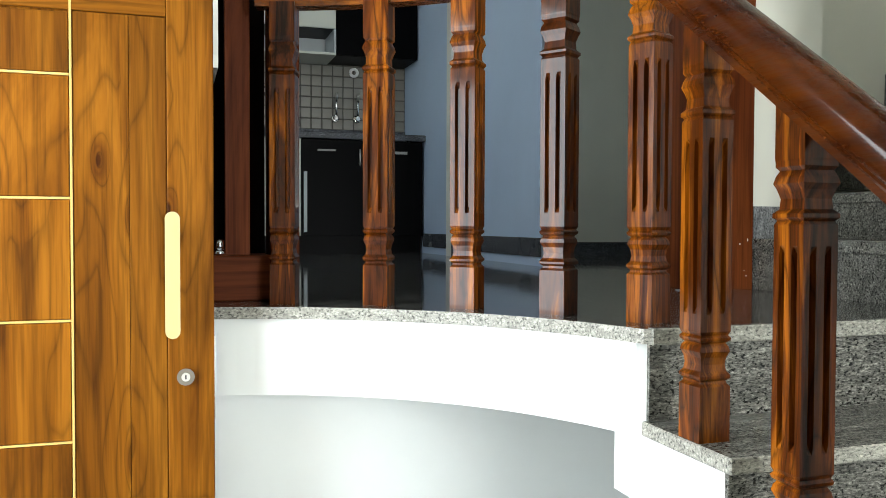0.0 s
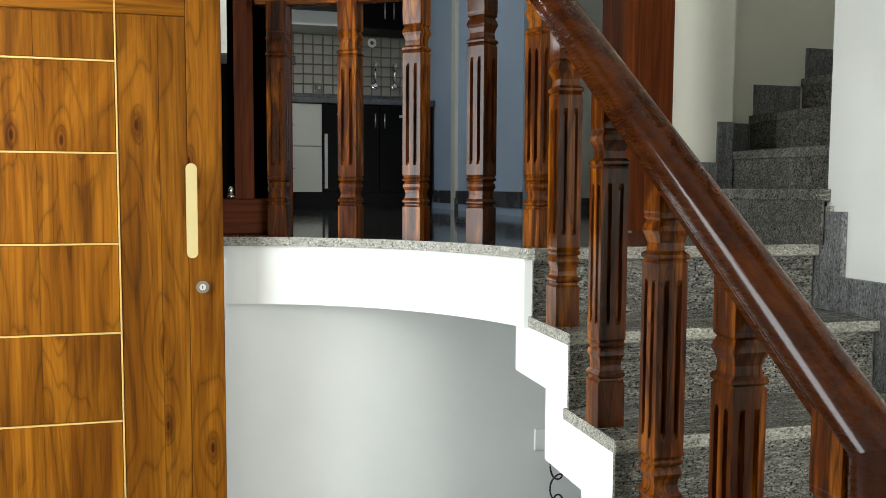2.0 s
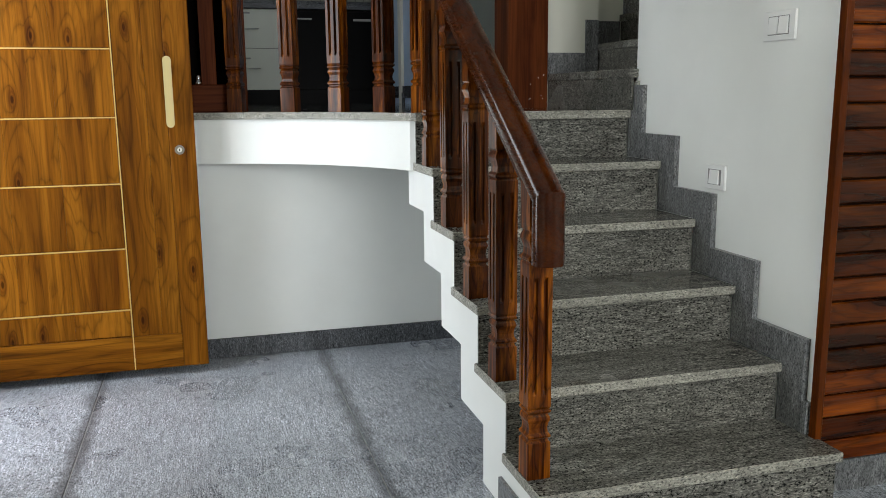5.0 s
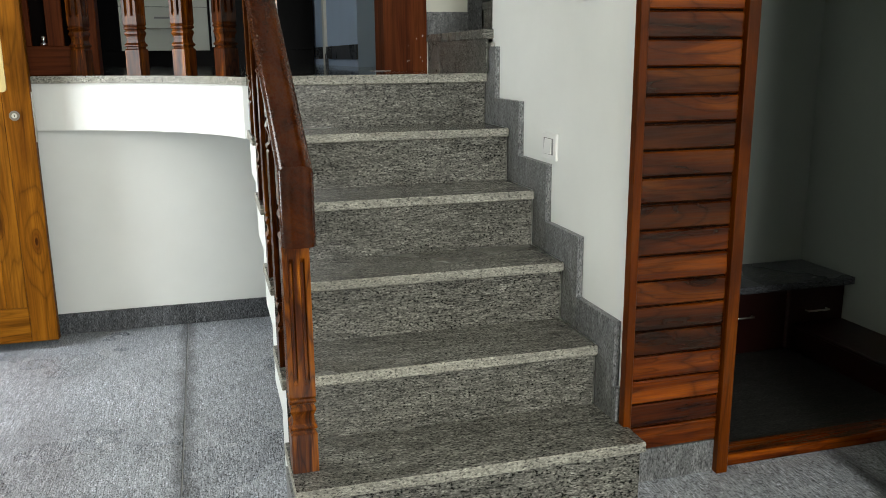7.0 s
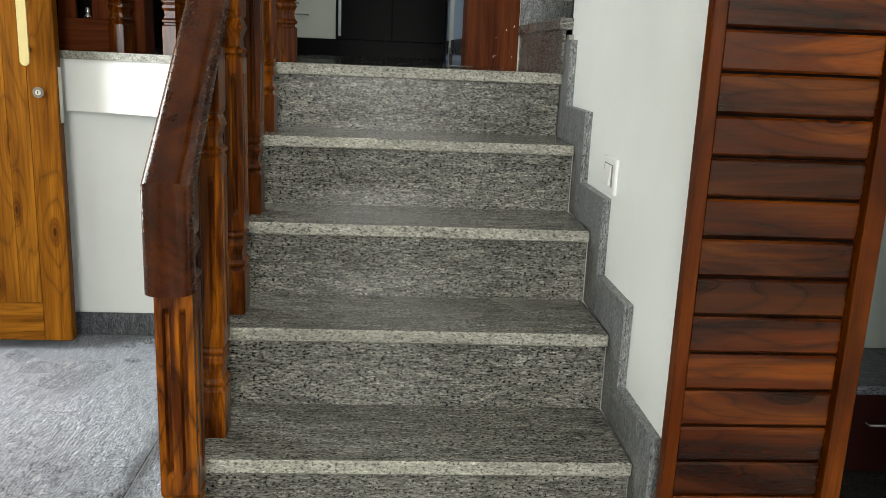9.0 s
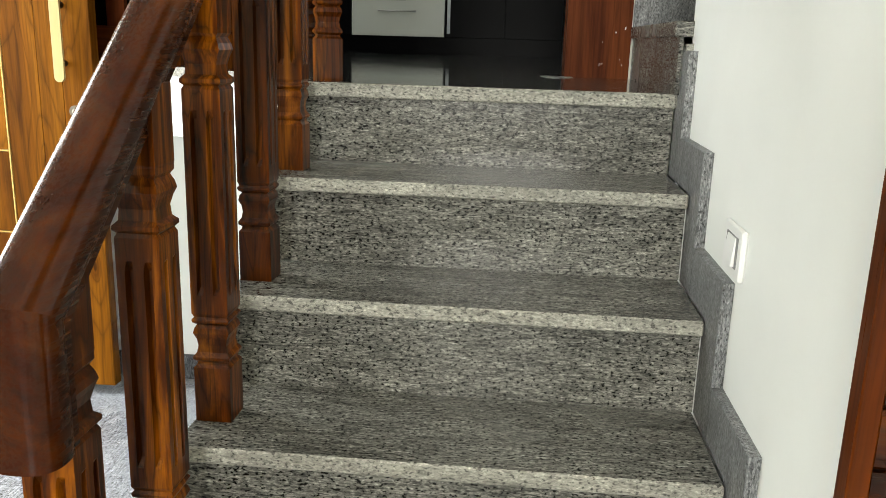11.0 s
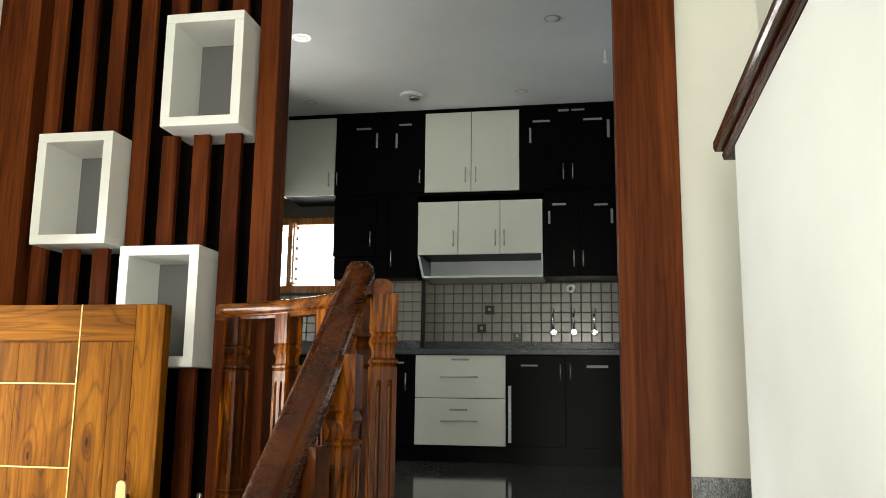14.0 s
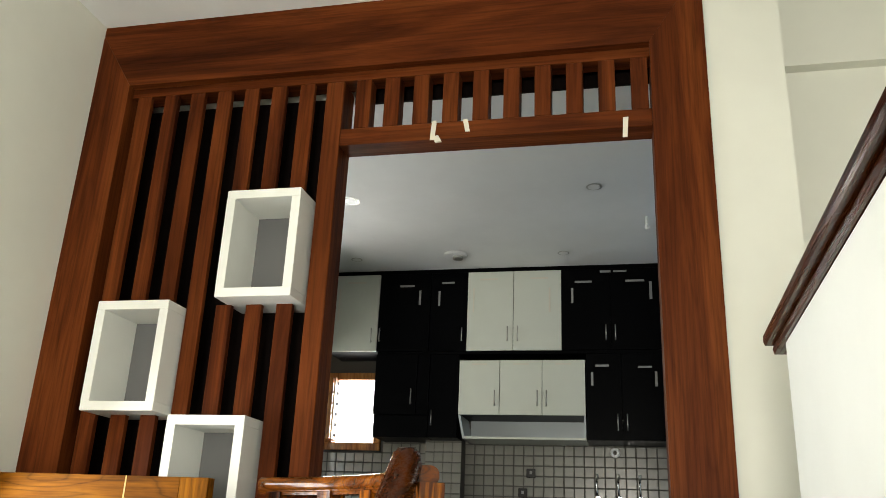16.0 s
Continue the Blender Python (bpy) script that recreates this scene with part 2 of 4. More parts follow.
PLASTIC = paint("white_plastic", (0.78, 0.79, 0.78), 0.3, 0.02)
PLASTIC_GREY = paint("grey_gap", (0.2, 0.2, 0.2), 0.5, 0.02)
RUBBER = paint("black_rubber", (0.012, 0.012, 0.012), 0.5, 0.1)
TAPE = paint("paper_tape", (0.66, 0.62, 0.52), 0.7, 0.1)
TAPE_GREY = paint("grey_film", (0.26, 0.26, 0.25), 0.4, 0.1)
DARK_RED = paint("dark_red_veneer", (0.018, 0.003, 0.002), 0.35, 0.3)
INLAY = paint("pale_inlay", (0.52, 0.33, 0.09), 0.4, 0.1)
LAMP_GLASS = paint("lamp_glass", (0.8, 0.8, 0.78), 0.3, 0.02)
OUTSIDE = glow("bright_sky", (0.95, 0.98, 1.0), 3.0)


# ---- building helpers ----
def box(x0, y0, z0, x1, y1, z1, bevel=0.0, bm=None):
    own = bmesh.new()
    r = bmesh.ops.create_cube(own, size=1.0)
    bmesh.ops.scale(own, vec=(x1 - x0, y1 - y0, z1 - z0), verts=r["verts"])
    bmesh.ops.translate(own, vec=((x0 + x1) / 2, (y0 + y1) / 2, (z0 + z1) / 2), verts=r["verts"])
    if bevel:
        bmesh.ops.bevel(own, geom=own.edges[:], offset=bevel, segments=1, affect="EDGES")
    if bm is None:
        return own
    return joined(bm, own)


def joined(bm, other):
    me = bpy.data.meshes.new("joining")
    other.to_mesh(me)
    other.free()
    bm.from_mesh(me)
    bpy.data.meshes.remove(me)
    return bm


def cylinder(centre, axis, radius, length, sides=20, r2=None, bevel=0.0):
    bm = bmesh.new()
    bmesh.ops.create_cone(bm, cap_ends=True, segments=sides, radius1=radius, radius2=radius if r2 is None else r2, depth=length)
    turn = Vector((0, 0, 1)).rotation_difference(Vector(axis)).to_matrix().to_4x4()
    bmesh.ops.transform(bm, matrix=Matrix.Translation(centre) @ turn, verts=bm.verts)
    if bevel:
        rims = [e for e in bm.edges if len(e.link_faces) == 2 and any(len(f.verts) > 4 for f in e.link_faces)]
        bmesh.ops.bevel(bm, geom=rims, offset=bevel, segments=2, affect="EDGES")
    for f in bm.faces:
        f.smooth = len(f.verts) == 4
    return bm


def prism(points, lo, hi, axis="z"):
    """A closed outline, drawn out from lo to hi along an axis. Outline in the other two axes, in order."""
    bm = bmesh.new()
    place = {"z": lambda p, h: (p[0], p[1], h), "x": lambda p, h: (h, p[0], p[1]), "y": lambda p, h: (p[0], h, p[1])}[axis]
    rings = [[bm.verts.new(place(p, h)) for p in points] for h in (lo, hi)]
    bm.faces.new(rings[0])
    bm.faces.new(rings[1])
    k = len(points)
    for i in range(k):
        bm.faces.new((rings[0][i], rings[0][(i + 1) % k], rings[1][(i + 1) % k], rings[1][i]))
    bmesh.ops.recalc_face_normals(bm, faces=bm.faces)
    return bm


def tube(points, radius, sides=8, bm=None):
    bm = bm or bmesh.new()
    rings = []
    for i, p in enumerate(points):
        a, b = Vector(points[max(i - 1, 0)]), Vector(points[min(i + 1, len(points) - 1)])
        turn = Vector((0, 0, 1)).rotation_difference((b - a).normalized()).to_matrix()
        rings.append([bm.verts.new(Vector(p) + turn @ Vector((radius * math.cos(math.tau * k / sides), radius * math.sin(math.tau * k / sides), 0))) for k in range(sides)])
    for r, s in zip(rings, rings[1:]):
        for k in range(sides):
            bm.faces.new((r[k], r[(k + 1) % sides], s[(k + 1) % sides], s[k])).smooth = True
    bm.faces.new(rings[0][::-1])
    bm.faces.new(rings[-1])
    return bm


def swept(section, frames, round_from=None):
    """A closed section (u to the side, v up) carried along frames of (place, side, up)."""
    bm = bmesh.new()
    rings = [[bm.verts.new(Vector(p) + Vector(s) * u + Vector(w) * v) for u, v in section] for p, s, w in frames]
    k = len(section)
    for r, q in zip(rings, rings[1:]):
        for i in range(k):
            face = bm.faces.new((r[i], r[(i + 1) % k], q[(i + 1) % k], q[i]))
            face.smooth = round_from is not None and round_from <= i < k - round_from
    bm.faces.new(rings[0][::-1])
    bm.faces.new(rings[-1])
    bmesh.ops.recalc_face_normals(bm, faces=bm.faces)
    return bm


def mesh_of(name, bm, *mats):
    me = bpy.data.meshes.new(name)
    bm.to_mesh(me)
    bm.free()
    for m in mats:
        me.materials.append(m)
    return me


def structure(name, bm, mat, label="", category=""):
    return tagged(new(name, mesh_of(name, bm, mat)), label, category, kind="structure")


def thing(name, base, label, category, group=""):
    ob = new(name)
    ob.location = base
    ob.empty_display_size = 0.1
    return tagged(ob, label, category, group)


def solid(name, bm, mat, label, category, group=""):
    return tagged(new(name, mesh_of(name, bm, mat)), label, category, group)


def home(ob):
    m = Matrix.Translation(ob.location) if ob.type == "EMPTY" else Matrix.Identity(4)
    return m.inverted()


def part(name, bm, mat, parent, label=""):
    me = bm if isinstance(bm, bpy.types.Mesh) else mesh_of(name, bm, mat)
    ob = new(name, me)
    ob.parent = parent
    ob.matrix_parent_inverse = home(parent)
    return tagged(ob, label)


# ---- the setting ----
STEP_H, GOING, LAND = 0.19, 0.255, 1.14
WALL_X, WEST_X, SOUTH_Y, EAST_X = 1.94, -0.75, -3.7, 3.4
CENTRE, EDGE_R = (0.03, 1.185), 1.015
CEIL_Z, KITCHEN_CEIL = 3.972, 3.80


def nosing(k):
    """y of the front of tread k; 0 is the landing."""
    return 1.495 - GOING * k


def arc(radius, a0, a1, n):
    return [(CENTRE[0] + radius * math.cos(radians(a0 + (a1 - a0) * i / n)), CENTRE[1] + radius * math.sin(radians(a0 + (a1 - a0) * i / n))) for i in range(n + 1)]


structure("floor", box(WEST_X - 0.2, SOUTH_Y - 0.2, -0.12, EAST_X + 0.2, 2.45, -0.003), FLOOR_JOINT, "grey streaked granite floor of the entrance hall")

landing_outline = [(WEST_X, 2.2)] + arc(EDGE_R, 90, 18.2, 28) + [(1.007, nosing(0)), (WALL_X, nosing(0)), (WALL_X, 2.3), (3.38, 2.3), (3.38, 6.7), (-1.75, 6.7), (-1.75, 2.44), (WEST_X, 2.44)]
landing = prism(landing_outline, LAND - 0.03, LAND)
for f in landing.faces:
    f.material_index = 0 if abs(f.normal.z) > 0.5 else 1
tagged(new("floor_landing", mesh_of("floor_landing", landing, LANDING, EDGE)), "polished dark grey granite floor of the raised landing and kitchen", kind="structure")
body_outline = [(WEST_X, 2.215)] + arc(EDGE_R + 0.015, 90, 20.0, 28) + [(1.02, nosing(0) + 0.03), (WALL_X, nosing(0) + 0.03), (WALL_X, 2.285), (WEST_X, 2.285)]
structure("landing_fascia", prism(body_outline, 0.917, LAND - 0.03), WHITE, "white painted curved edge beam under the landing")

structure("wall_under_landing", box(WEST_X, 2.285, 0, WALL_X, 2.45, LAND - 0.03), WHITE, "white painted wall below the landing")
# west wall with the entrance doorway
DOOR_Y0, DOOR_Y1 = 1.08, 2.06
west = box(WEST_X - 0.2, SOUTH_Y, 0, WEST_X, DOOR_Y0, CEIL_Z)
box(WEST_X - 0.2, DOOR_Y1, 0, WEST_X, 2.45, CEIL_Z, bm=west)
box(WEST_X - 0.2, DOOR_Y0, 2.06, WEST_X, DOOR_Y1, CEIL_Z, bm=west)
structure("wall_west", west, CREAM, "cream painted wall with the entrance doorway")
# south wall with two windows
south = bmesh.new()
for x0, x1, z0, z1 in ((WEST_X, 0.9, 0, CEIL_Z), (1.9, EAST_X, 0, CEIL_Z), (0.9, 1.9, 0, 1.1), (0.9, 1.9, 2.62, CEIL_Z)):
    box(x0, SOUTH_Y - 0.2, z0, x1, SOUTH_Y, z1, bm=south)
structure("wall_south", south, CREAM, "cream painted wall with a window")
# out of view; added to keep the south window's light off the nook
structure("wall_partition", box(2.58, SOUTH_Y, 0, 2.68, 0.04, CEIL_Z), CREAM, "unseen cream wall added to shade the nook")
structure("wall_east", box(EAST_X, SOUTH_Y, 0, EAST_X + 0.2, 6.9, 6.4), CREAM, "cream painted side wall")
structure("ceiling", box(WEST_X - 0.2, SOUTH_Y - 0.2, CEIL_Z, 1.95, 2.56, CEIL_Z + 0.12), CEIL, "white painted ceiling of the hall")
structure("ceiling_south", box(1.95, SOUTH_Y - 0.2, CEIL_Z, EAST_X + 0.2, -0.1, CEIL_Z + 0.12), CEIL, "white painted ceiling")
structure("wall_stairwell", box(1.95, -0.22, CEIL_Z, EAST_X, -0.1, 6.4), CREAM, "cream painted stairwell wall")
structure("wall_stairwell_side", box(1.83, -0.1, CEIL_Z + 0.12, 1.95, 2.72, 6.4), CREAM, "cream painted stairwell wall above the hall")
structure("ceiling_stairwell", box(1.83, -0.22, 6.4, EAST_X + 0.2, 2.75, 6.5), CEIL, "white stairwell ceiling")
structure("ceiling_kitchen", box(-1.9, 2.61, 3.99, EAST_X, 6.7, 4.11), CEIL, "white painted kitchen ceiling")
structure("wall_header", box(WEST_X - 0.2, 2.545, 3.62, 3.4, 2.60, CEIL_Z + 0.1), CREAM, "cream wall above the wooden screen")

# stair wall, ending in the wood-clad pier
structure("wall_stair", prism([(0.358, 0), (1.492, 0), (1.492, 2.248), (0.358, 2.288)], WALL_X, 2.2, "x"), WHITE, "smooth white painted stair wall with a coping rail")
coping = thing("coping_rail", (WALL_X, 0.95, 2.25), "dark polished wooden coping along the top of the white stair wall", "rail")
moulding = [(0.008, 0.0), (0.012, 0.013), (0.009, 0.0215), (-0.25, 0.0215), (-0.25, 0.0)]
cap = [(0.028, 0.022), (0.032, 0.030), (0.032, 0.046), (0.027, 0.056), (0.020, 0.058), (-0.25, 0.058), (-0.25, 0.022)]
for name, section in (("moulding", moulding), ("cap_board", cap)):
    part(name, swept(section, [((WALL_X, 0.3, 2.293), (-1, 0, 0), (0, 0, 1)), ((WALL_X, 1.61, 2.246), (-1, 0, 0), (0, 0, 1))]), RAIL, coping)

# walls round the upper stair
structure("wall_column", box(1.904, 2.345, LAND, 2.18, 2.72, 6.4), CREAM, "cream painted wall beside the wooden screen")
structure("wall_upper_stair", box(2.18, 2.60, LAND, EAST_X, 2.72, 6.4), CREAM, "cream painted wall of the upper stair")
structure("wall_nook", box(2.2, 1.42, 0, EAST_X, 1.455, 2.2), NOOK_SHADED, "pale wall at the back of the nook, darkened for its shade")
# thin sheet over the cream east wall, its colour carrying the nook's shade
structure("wall_nook_side", box(EAST_X - 0.02, 0.358, 0, EAST_X - 0.001, 1.42, 1.95), NOOK_SHADED, "thin darkened sheet over the side wall for the nook's shade")
structure("ceiling_nook", box(2.2, 0.358, 1.95, EAST_X, 1.42, 2.2), NOOK_SHADED, "ceiling of the nook under the upper stair")

# kitchen walls
WX0, WX1, WZ0, WZ1 = -1.30, -0.505, 2.385, 3.02
north = box(-1.45, 6.05, 1.09, WX0, 6.25, KITCHEN_CEIL)
box(WX1, 6.05, 1.09, EAST_X, 6.25, KITCHEN_CEIL, bm=north)
box(WX0, 6.05, 1.09, WX1, 6.25, WZ0, bm=north)
box(WX0, 6.05, WZ1, WX1, 6.25, KITCHEN_CEIL, bm=north)
structure("wall_north", north, GROUT, "kitchen back wall with a window")
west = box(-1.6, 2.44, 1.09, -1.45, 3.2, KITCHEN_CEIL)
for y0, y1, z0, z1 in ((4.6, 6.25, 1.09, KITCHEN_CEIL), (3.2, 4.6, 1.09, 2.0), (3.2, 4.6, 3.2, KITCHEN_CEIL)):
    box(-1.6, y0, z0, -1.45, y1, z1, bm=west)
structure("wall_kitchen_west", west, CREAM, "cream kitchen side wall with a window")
structure("wall_kitchen_back_of_screen", box(-1.9, 2.545, 1.09, WEST_X + 0.18, 2.60, CEIL_Z), CREAM, "cream wall beside the screen")
structure("wall_kitchen_east", box(1.75, 3.60, 1.09, 1.87, 6.05, KITCHEN_CEIL), COOL, "pale bluish painted kitchen side wall")
structure("wall_passage", box(1.82, 5.2, LAND, EAST_X, 5.3, CEIL_Z + 0.1), CREAM, "pale painted wall at the end of the passage")
structure("baseboard_kitchen", box(1.735, 3.59, LAND, 1.75, 5.51, LAND + 0.09), DARK_STONE, "dark stone skirting of the kitchen side wall")
structure("baseboard_passage", box(1.82, 5.18, LAND, EAST_X, 5.2, LAND + 0.09), DARK_STONE, "dark stone skirting of the passage")


# ---- the main stair ----
stair = thing("staircase", (1.5, 0.9, 0), "grey granite staircase with a white folded underside, against the white wall", "staircase")
front = []
for k in range(6):
    y = nosing(k) + 0.03
    if k:
        front.append((y, LAND - STEP_H * k - 0.03))
    front.append((y, max(LAND - STEP_H * (k + 1) - 0.03, 0)))
under = []
for k in range(6):
    y, z1, z0 = 1.657 - 0.236 * k, 0.965 - 0.193 * k if k else 0.917, 0.772 - 0.193 * k
    under += [(y, z1), (y, max(z0, 0))]
    if z0 <= 0:
        break
outline = [(1.657, LAND - 0.03)] + [(nosing(0) + 0.03, LAND - 0.03)] + front + under[::-1]
part("folded_body", prism(outline, 1.019, WALL_X - 0.002, "x"), WHITE, stair, "white painted folded concrete body")


def slab(x0, x1, y0, y1, z1, thick, front=None):
    """A stone slab with a paler sawn front and side edge."""
    bm = box(x0, y0, z1 - thick, x1, y1, z1, 0.003)
    for f in bm.faces:
        f.material_index = 1 if f.normal.y < -0.5 or f.normal.x < -0.5 else 0
    return mesh_of("tread", bm, STEP, front or EDGE)


for k in range(1, 6):
    z = LAND - STEP_H * k
    right = WALL_X - 0.022 if k < 5 else WALL_X + 0.002
    part("tread", slab(1.004, right, nosing(k), nosing(k - 1) + 0.03, z, 0.03), None, stair)
part("nosing", slab(1.007, WALL_X - 0.022, nosing(0) - 0.004, nosing(0) + 0.02, LAND + 0.0015, 0.034), None, stair, "paler sawn granite nosing of the landing")
for k in range(6):
    z = LAND - STEP_H * k
    part("riser", box(1.017, nosing(k) + 0.022, max(z - STEP_H, 0), WALL_X - 0.022 if k < 5 else WALL_X - 0.004, nosing(k) + 0.032, z - 0.03), STEP, stair)
part("base_skirting", box(1.007, nosing(5) + 0.034, 0, 1.018, nosing(5) + 0.32, 0.1), SKIRT, stair, "small grey granite skirting at the stair foot")

# stepped skirting on the stair wall
for k in range(6):
    y1, y0, z = nosing(k - 1) - 0.092 if k else 1.474, nosing(k) - 0.09, LAND - STEP_H * k
    if k < 5:
        pts = [(y0, z - STEP_H), (nosing(k) + 0.021, z - STEP_H), (nosing(k) + 0.021, z), (y1, z), (y1, z + 0.1), (y0, z + 0.1)]
    else:
        pts = [(0.362, 0.19), (y1, 0.19), (y1, 0.29), (0.362, 0.29)]
    part("skirting_tile", prism(pts, WALL_X - 0.02, WALL_X + 0.001, "x"), SKIRT, stair)

# ---- the upper stair ----
upper = thing("upper_staircase", (2.3, 2.0, LAND), "grey granite steps rising from the landing behind the white wall", "staircase")
RISE = ((1.90, 1.305), (2.178, 1.455), (2.43, 1.625), (2.69, 1.795), (2.95, 1.965))
for k, (x, z) in enumerate(RISE):
    y1 = 2.344 if k == 0 else 2.599
    part("tread", slab(x, x + 0.30, 1.478, y1, z, 0.035, STEP), None, upper)
    part("riser", box(x + 0.010, 1.48, z - (0.165 if k == 0 else 0.15), x + 0.020, y1 - 0.001, z - 0.035), STEP, upper)
    if k:
        part("skirting_tile", box(x + 0.021, y1 - 0.012, z, x + 0.252, y1, z + 0.135), SKIRT, upper)
part("skirting_tile", box(1.906, 2.332, 1.305, 2.108, 2.344, 1.410), SKIRT, upper)
part("skirting_tile", box(2.1095, 2.332, 1.305, 2.178, 2.344, 1.572), SKIRT, upper)
part("core", box(1.94, 1.48, LAND, EAST_X - 0.02, 2.58, 1.25), WHITE, upper)
part("end_block", box(1.925, 1.462, LAND, 1.945, 1.484, 1.255), EDGE, upper, "chipped plaster edge at the foot of the upper stair")

# floor skirting on the wall below the landing
structure("baseboard", box(WEST_X, 2.273, 0, 1.94, 2.285, 0.095, 0.002), BASE_STONE, "dark grey granite skirting")


# ---- railing ----
def ring(half, depth):
    """A square section with two flutes a side."""
    pts = []
    stops = ((-1, 0), (-0.62, 0), (-0.53, 1), (-0.33, 1), (-0.24, 0), (0.24, 0), (0.33, 1), (0.53, 1), (0.62, 0))
    for s in range(4):
        c, d = math.cos(s * math.pi / 2), math.sin(s * math.pi / 2)
        for u, gdepth in stops:
            x, y = u * half, -half + gdepth * depth
            pts.append((x * c - y * d, x * d + y * c))
    return pts


def baluster_mesh(total, wide=0.0325):
    w = wide
    s = total - 0.76
    levels = [(0, w, 0), (0.102, w, 0), (0.107, w * 0.86, 0), (0.112, w * 0.82, 0), (0.117, w * 1.0, 0), (0.122, w * 1.02, 0), (0.130, w * 0.84, 0), (0.142, w * 0.78, 0), (0.155, w * 0.84, 0), (0.166, w * 0.98, 0), (0.175, w * 0.92, 0), (0.181, w * 0.8, 0), (0.186, w * 0.98, 0), (0.191, w * 1.02, 0), (0.196, w * 0.9, 0), (0.203, w, 0),
              (0.235, w, 0), (0.25, w, 0.010), (0.54, w, 0.010), (0.555, w, 0), (0.588, w, 0), (0.594, w * 0.9, 0), (0.599, w * 1.06, 0), (0.605, w * 1.06, 0), (0.612, w * 0.84, 0), (0.628, w * 0.80, 0), (0.642, w * 0.92, 0), (0.652, w * 1.05, 0), (0.662, w * 0.98, 0), (0.672, w * 0.84, 0), (0.678, w * 0.98, 0), (0.686, w * 0.98, 0), (0.69, w, 0), (0.76 + s, w, 0)]
    bm = bmesh.new()
    rings = [[bm.verts.new((x, y, z)) for x, y in ring(h, d)] for z, h, d in levels]
    k = len(rings[0])
    for r, q in zip(rings, rings[1:]):
        for i in range(k):
            bm.faces.new((r[i], r[(i + 1) % k], q[(i + 1) % k], q[i]))
    bm.faces.new(rings[0][::-1])
    bm.faces.new(rings[-1])
    bmesh.ops.recalc_face_normals(bm, faces=bm.faces)
    return mesh_of("baluster", bm, POST)


def rail_section(wide, high):
    """A rounded rail on a narrower moulded foot."""
    h = wide / 2
    pts = [(-h * 0.72, 0.0), (h * 0.72, 0.0), (h * 0.72, high * 0.14), (h * 0.78, high * 0.2), (h * 0.8, high * 0.26)]
    for i in range(19):
        a = math.radians(-25 + 230 * i / 18)
        pts.append((h * math.copysign(abs(math.cos(a)) ** 0.75, math.cos(a)), high * (0.55 + 0.45 * math.copysign(abs(math.sin(a)) ** 0.85, math.sin(a)))))
    return pts + [(-h * 0.8, high * 0.26), (-h * 0.78, high * 0.2), (-h * 0.72, high * 0.14)]


RAIL_SECTION, LANDING_SECTION = rail_section(0.081, 0.082), rail_section(0.066, 0.060)
BALUSTER, STAIR_BALUSTER, RAIL_R = baluster_mesh(0.775), baluster_mesh(0.80), 1.122
railing = thing("landing_railing", (0.8, 2.0, LAND), "polished teak railing with fluted balusters round the curved landing", "railing")
for a in (71.8, 59.0, 46.8, 34.2, 22.2):
    p = (CENTRE[0] + RAIL_R * math.cos(radians(a)), CENTRE[1] + RAIL_R * math.sin(radians(a)), LAND)
    b = part("baluster", BALUSTER, None, railing)
    b.matrix_basis = pose(*p, 0, 0, a - 90)
rail_frames = []
for a in [75.5 - 2.2 * i for i in range(24)]:
    out = (math.cos(radians(a)), math.sin(radians(a)), 0)
    rail_frames.append(((CENTRE[0] + RAIL_R * out[0], CENTRE[1] + RAIL_R * out[1], 1.905), out, (0, 0, 1)))
part("handrail", swept(LANDING_SECTION, rail_frames, 4), RAIL_X, railing)

stair_rail = thing("stair_railing", (1.07, 0.34, 0.19), "polished dark teak stair handrail on fluted square balusters", "railing")
SLOPE = 0.76


def rail_x(y):
    return 1.058 - 0.037 * y


def rail_top(y):
    return 0.967 + (y - 0.245) * SLOPE


for k in range(1, 6):
    b = part("baluster" if k < 5 else "newel", STAIR_BALUSTER, None, stair_rail)
    b.matrix_basis = pose(1.042, nosing(k) + 0.13, LAND - STEP_H * k)
n = math.hypot(1, SLOPE)
up = (0, -SLOPE / n, 1 / n)
deep = 0.082
end = 1.60
bend_y = 0.332
bend = bend_y - deep * SLOPE / n
mitre = Vector((0, -1, 0)) + Vector(up)
mitre *= 1 / (1 + Vector(up).dot(Vector((0, -1, 0))))
rail_bm = swept(RAIL_SECTION, [
    ((rail_x(0.3), bend_y, 0.783), (1, 0, 0), (0, -1, 0)),
    ((rail_x(0.3), bend_y, rail_top(bend) - deep / n), (1, 0, 0), mitre),
    ((rail_x(end), end + deep * SLOPE / n, rail_top(end) - deep / n), (1, 0, 0), up)], 4)
rail_bm.verts.ensure_lookup_table()
for e in rail_bm.edges:
    k = len(RAIL_SECTION)
    if all(k <= v.index < 2 * k for v in e.verts):
        e.smooth = False
part("handrail", rail_bm, RAIL, stair_rail)
part("rail_scroll", cylinder((rail_x(end), end + 0.020, rail_top(end) - 0.030), (1, 0, 0), 0.040, 0.064, 28, bevel=0.010), RAIL, stair_rail, "rounded upper end of the handrail")


# ---- entrance door ----
door = thing("entrance_door", (-0.2, 2.09, 0.04), "golden teak door with pale inlay lines, standing open", "door")
DX0, DX1, DZ0, DZ1 = WEST_X + 0.0, 0.187, 0.04, 1.946
core = box(DX0, 2.094, DZ0, DX1, 2.13, DZ1, 0.002)
part("leaf_core", core, TEAK, door)
part("lock_stile", box(0.083, 2.085, DZ0, DX1, 2.095, DZ1, 0.002), TEAK, door)
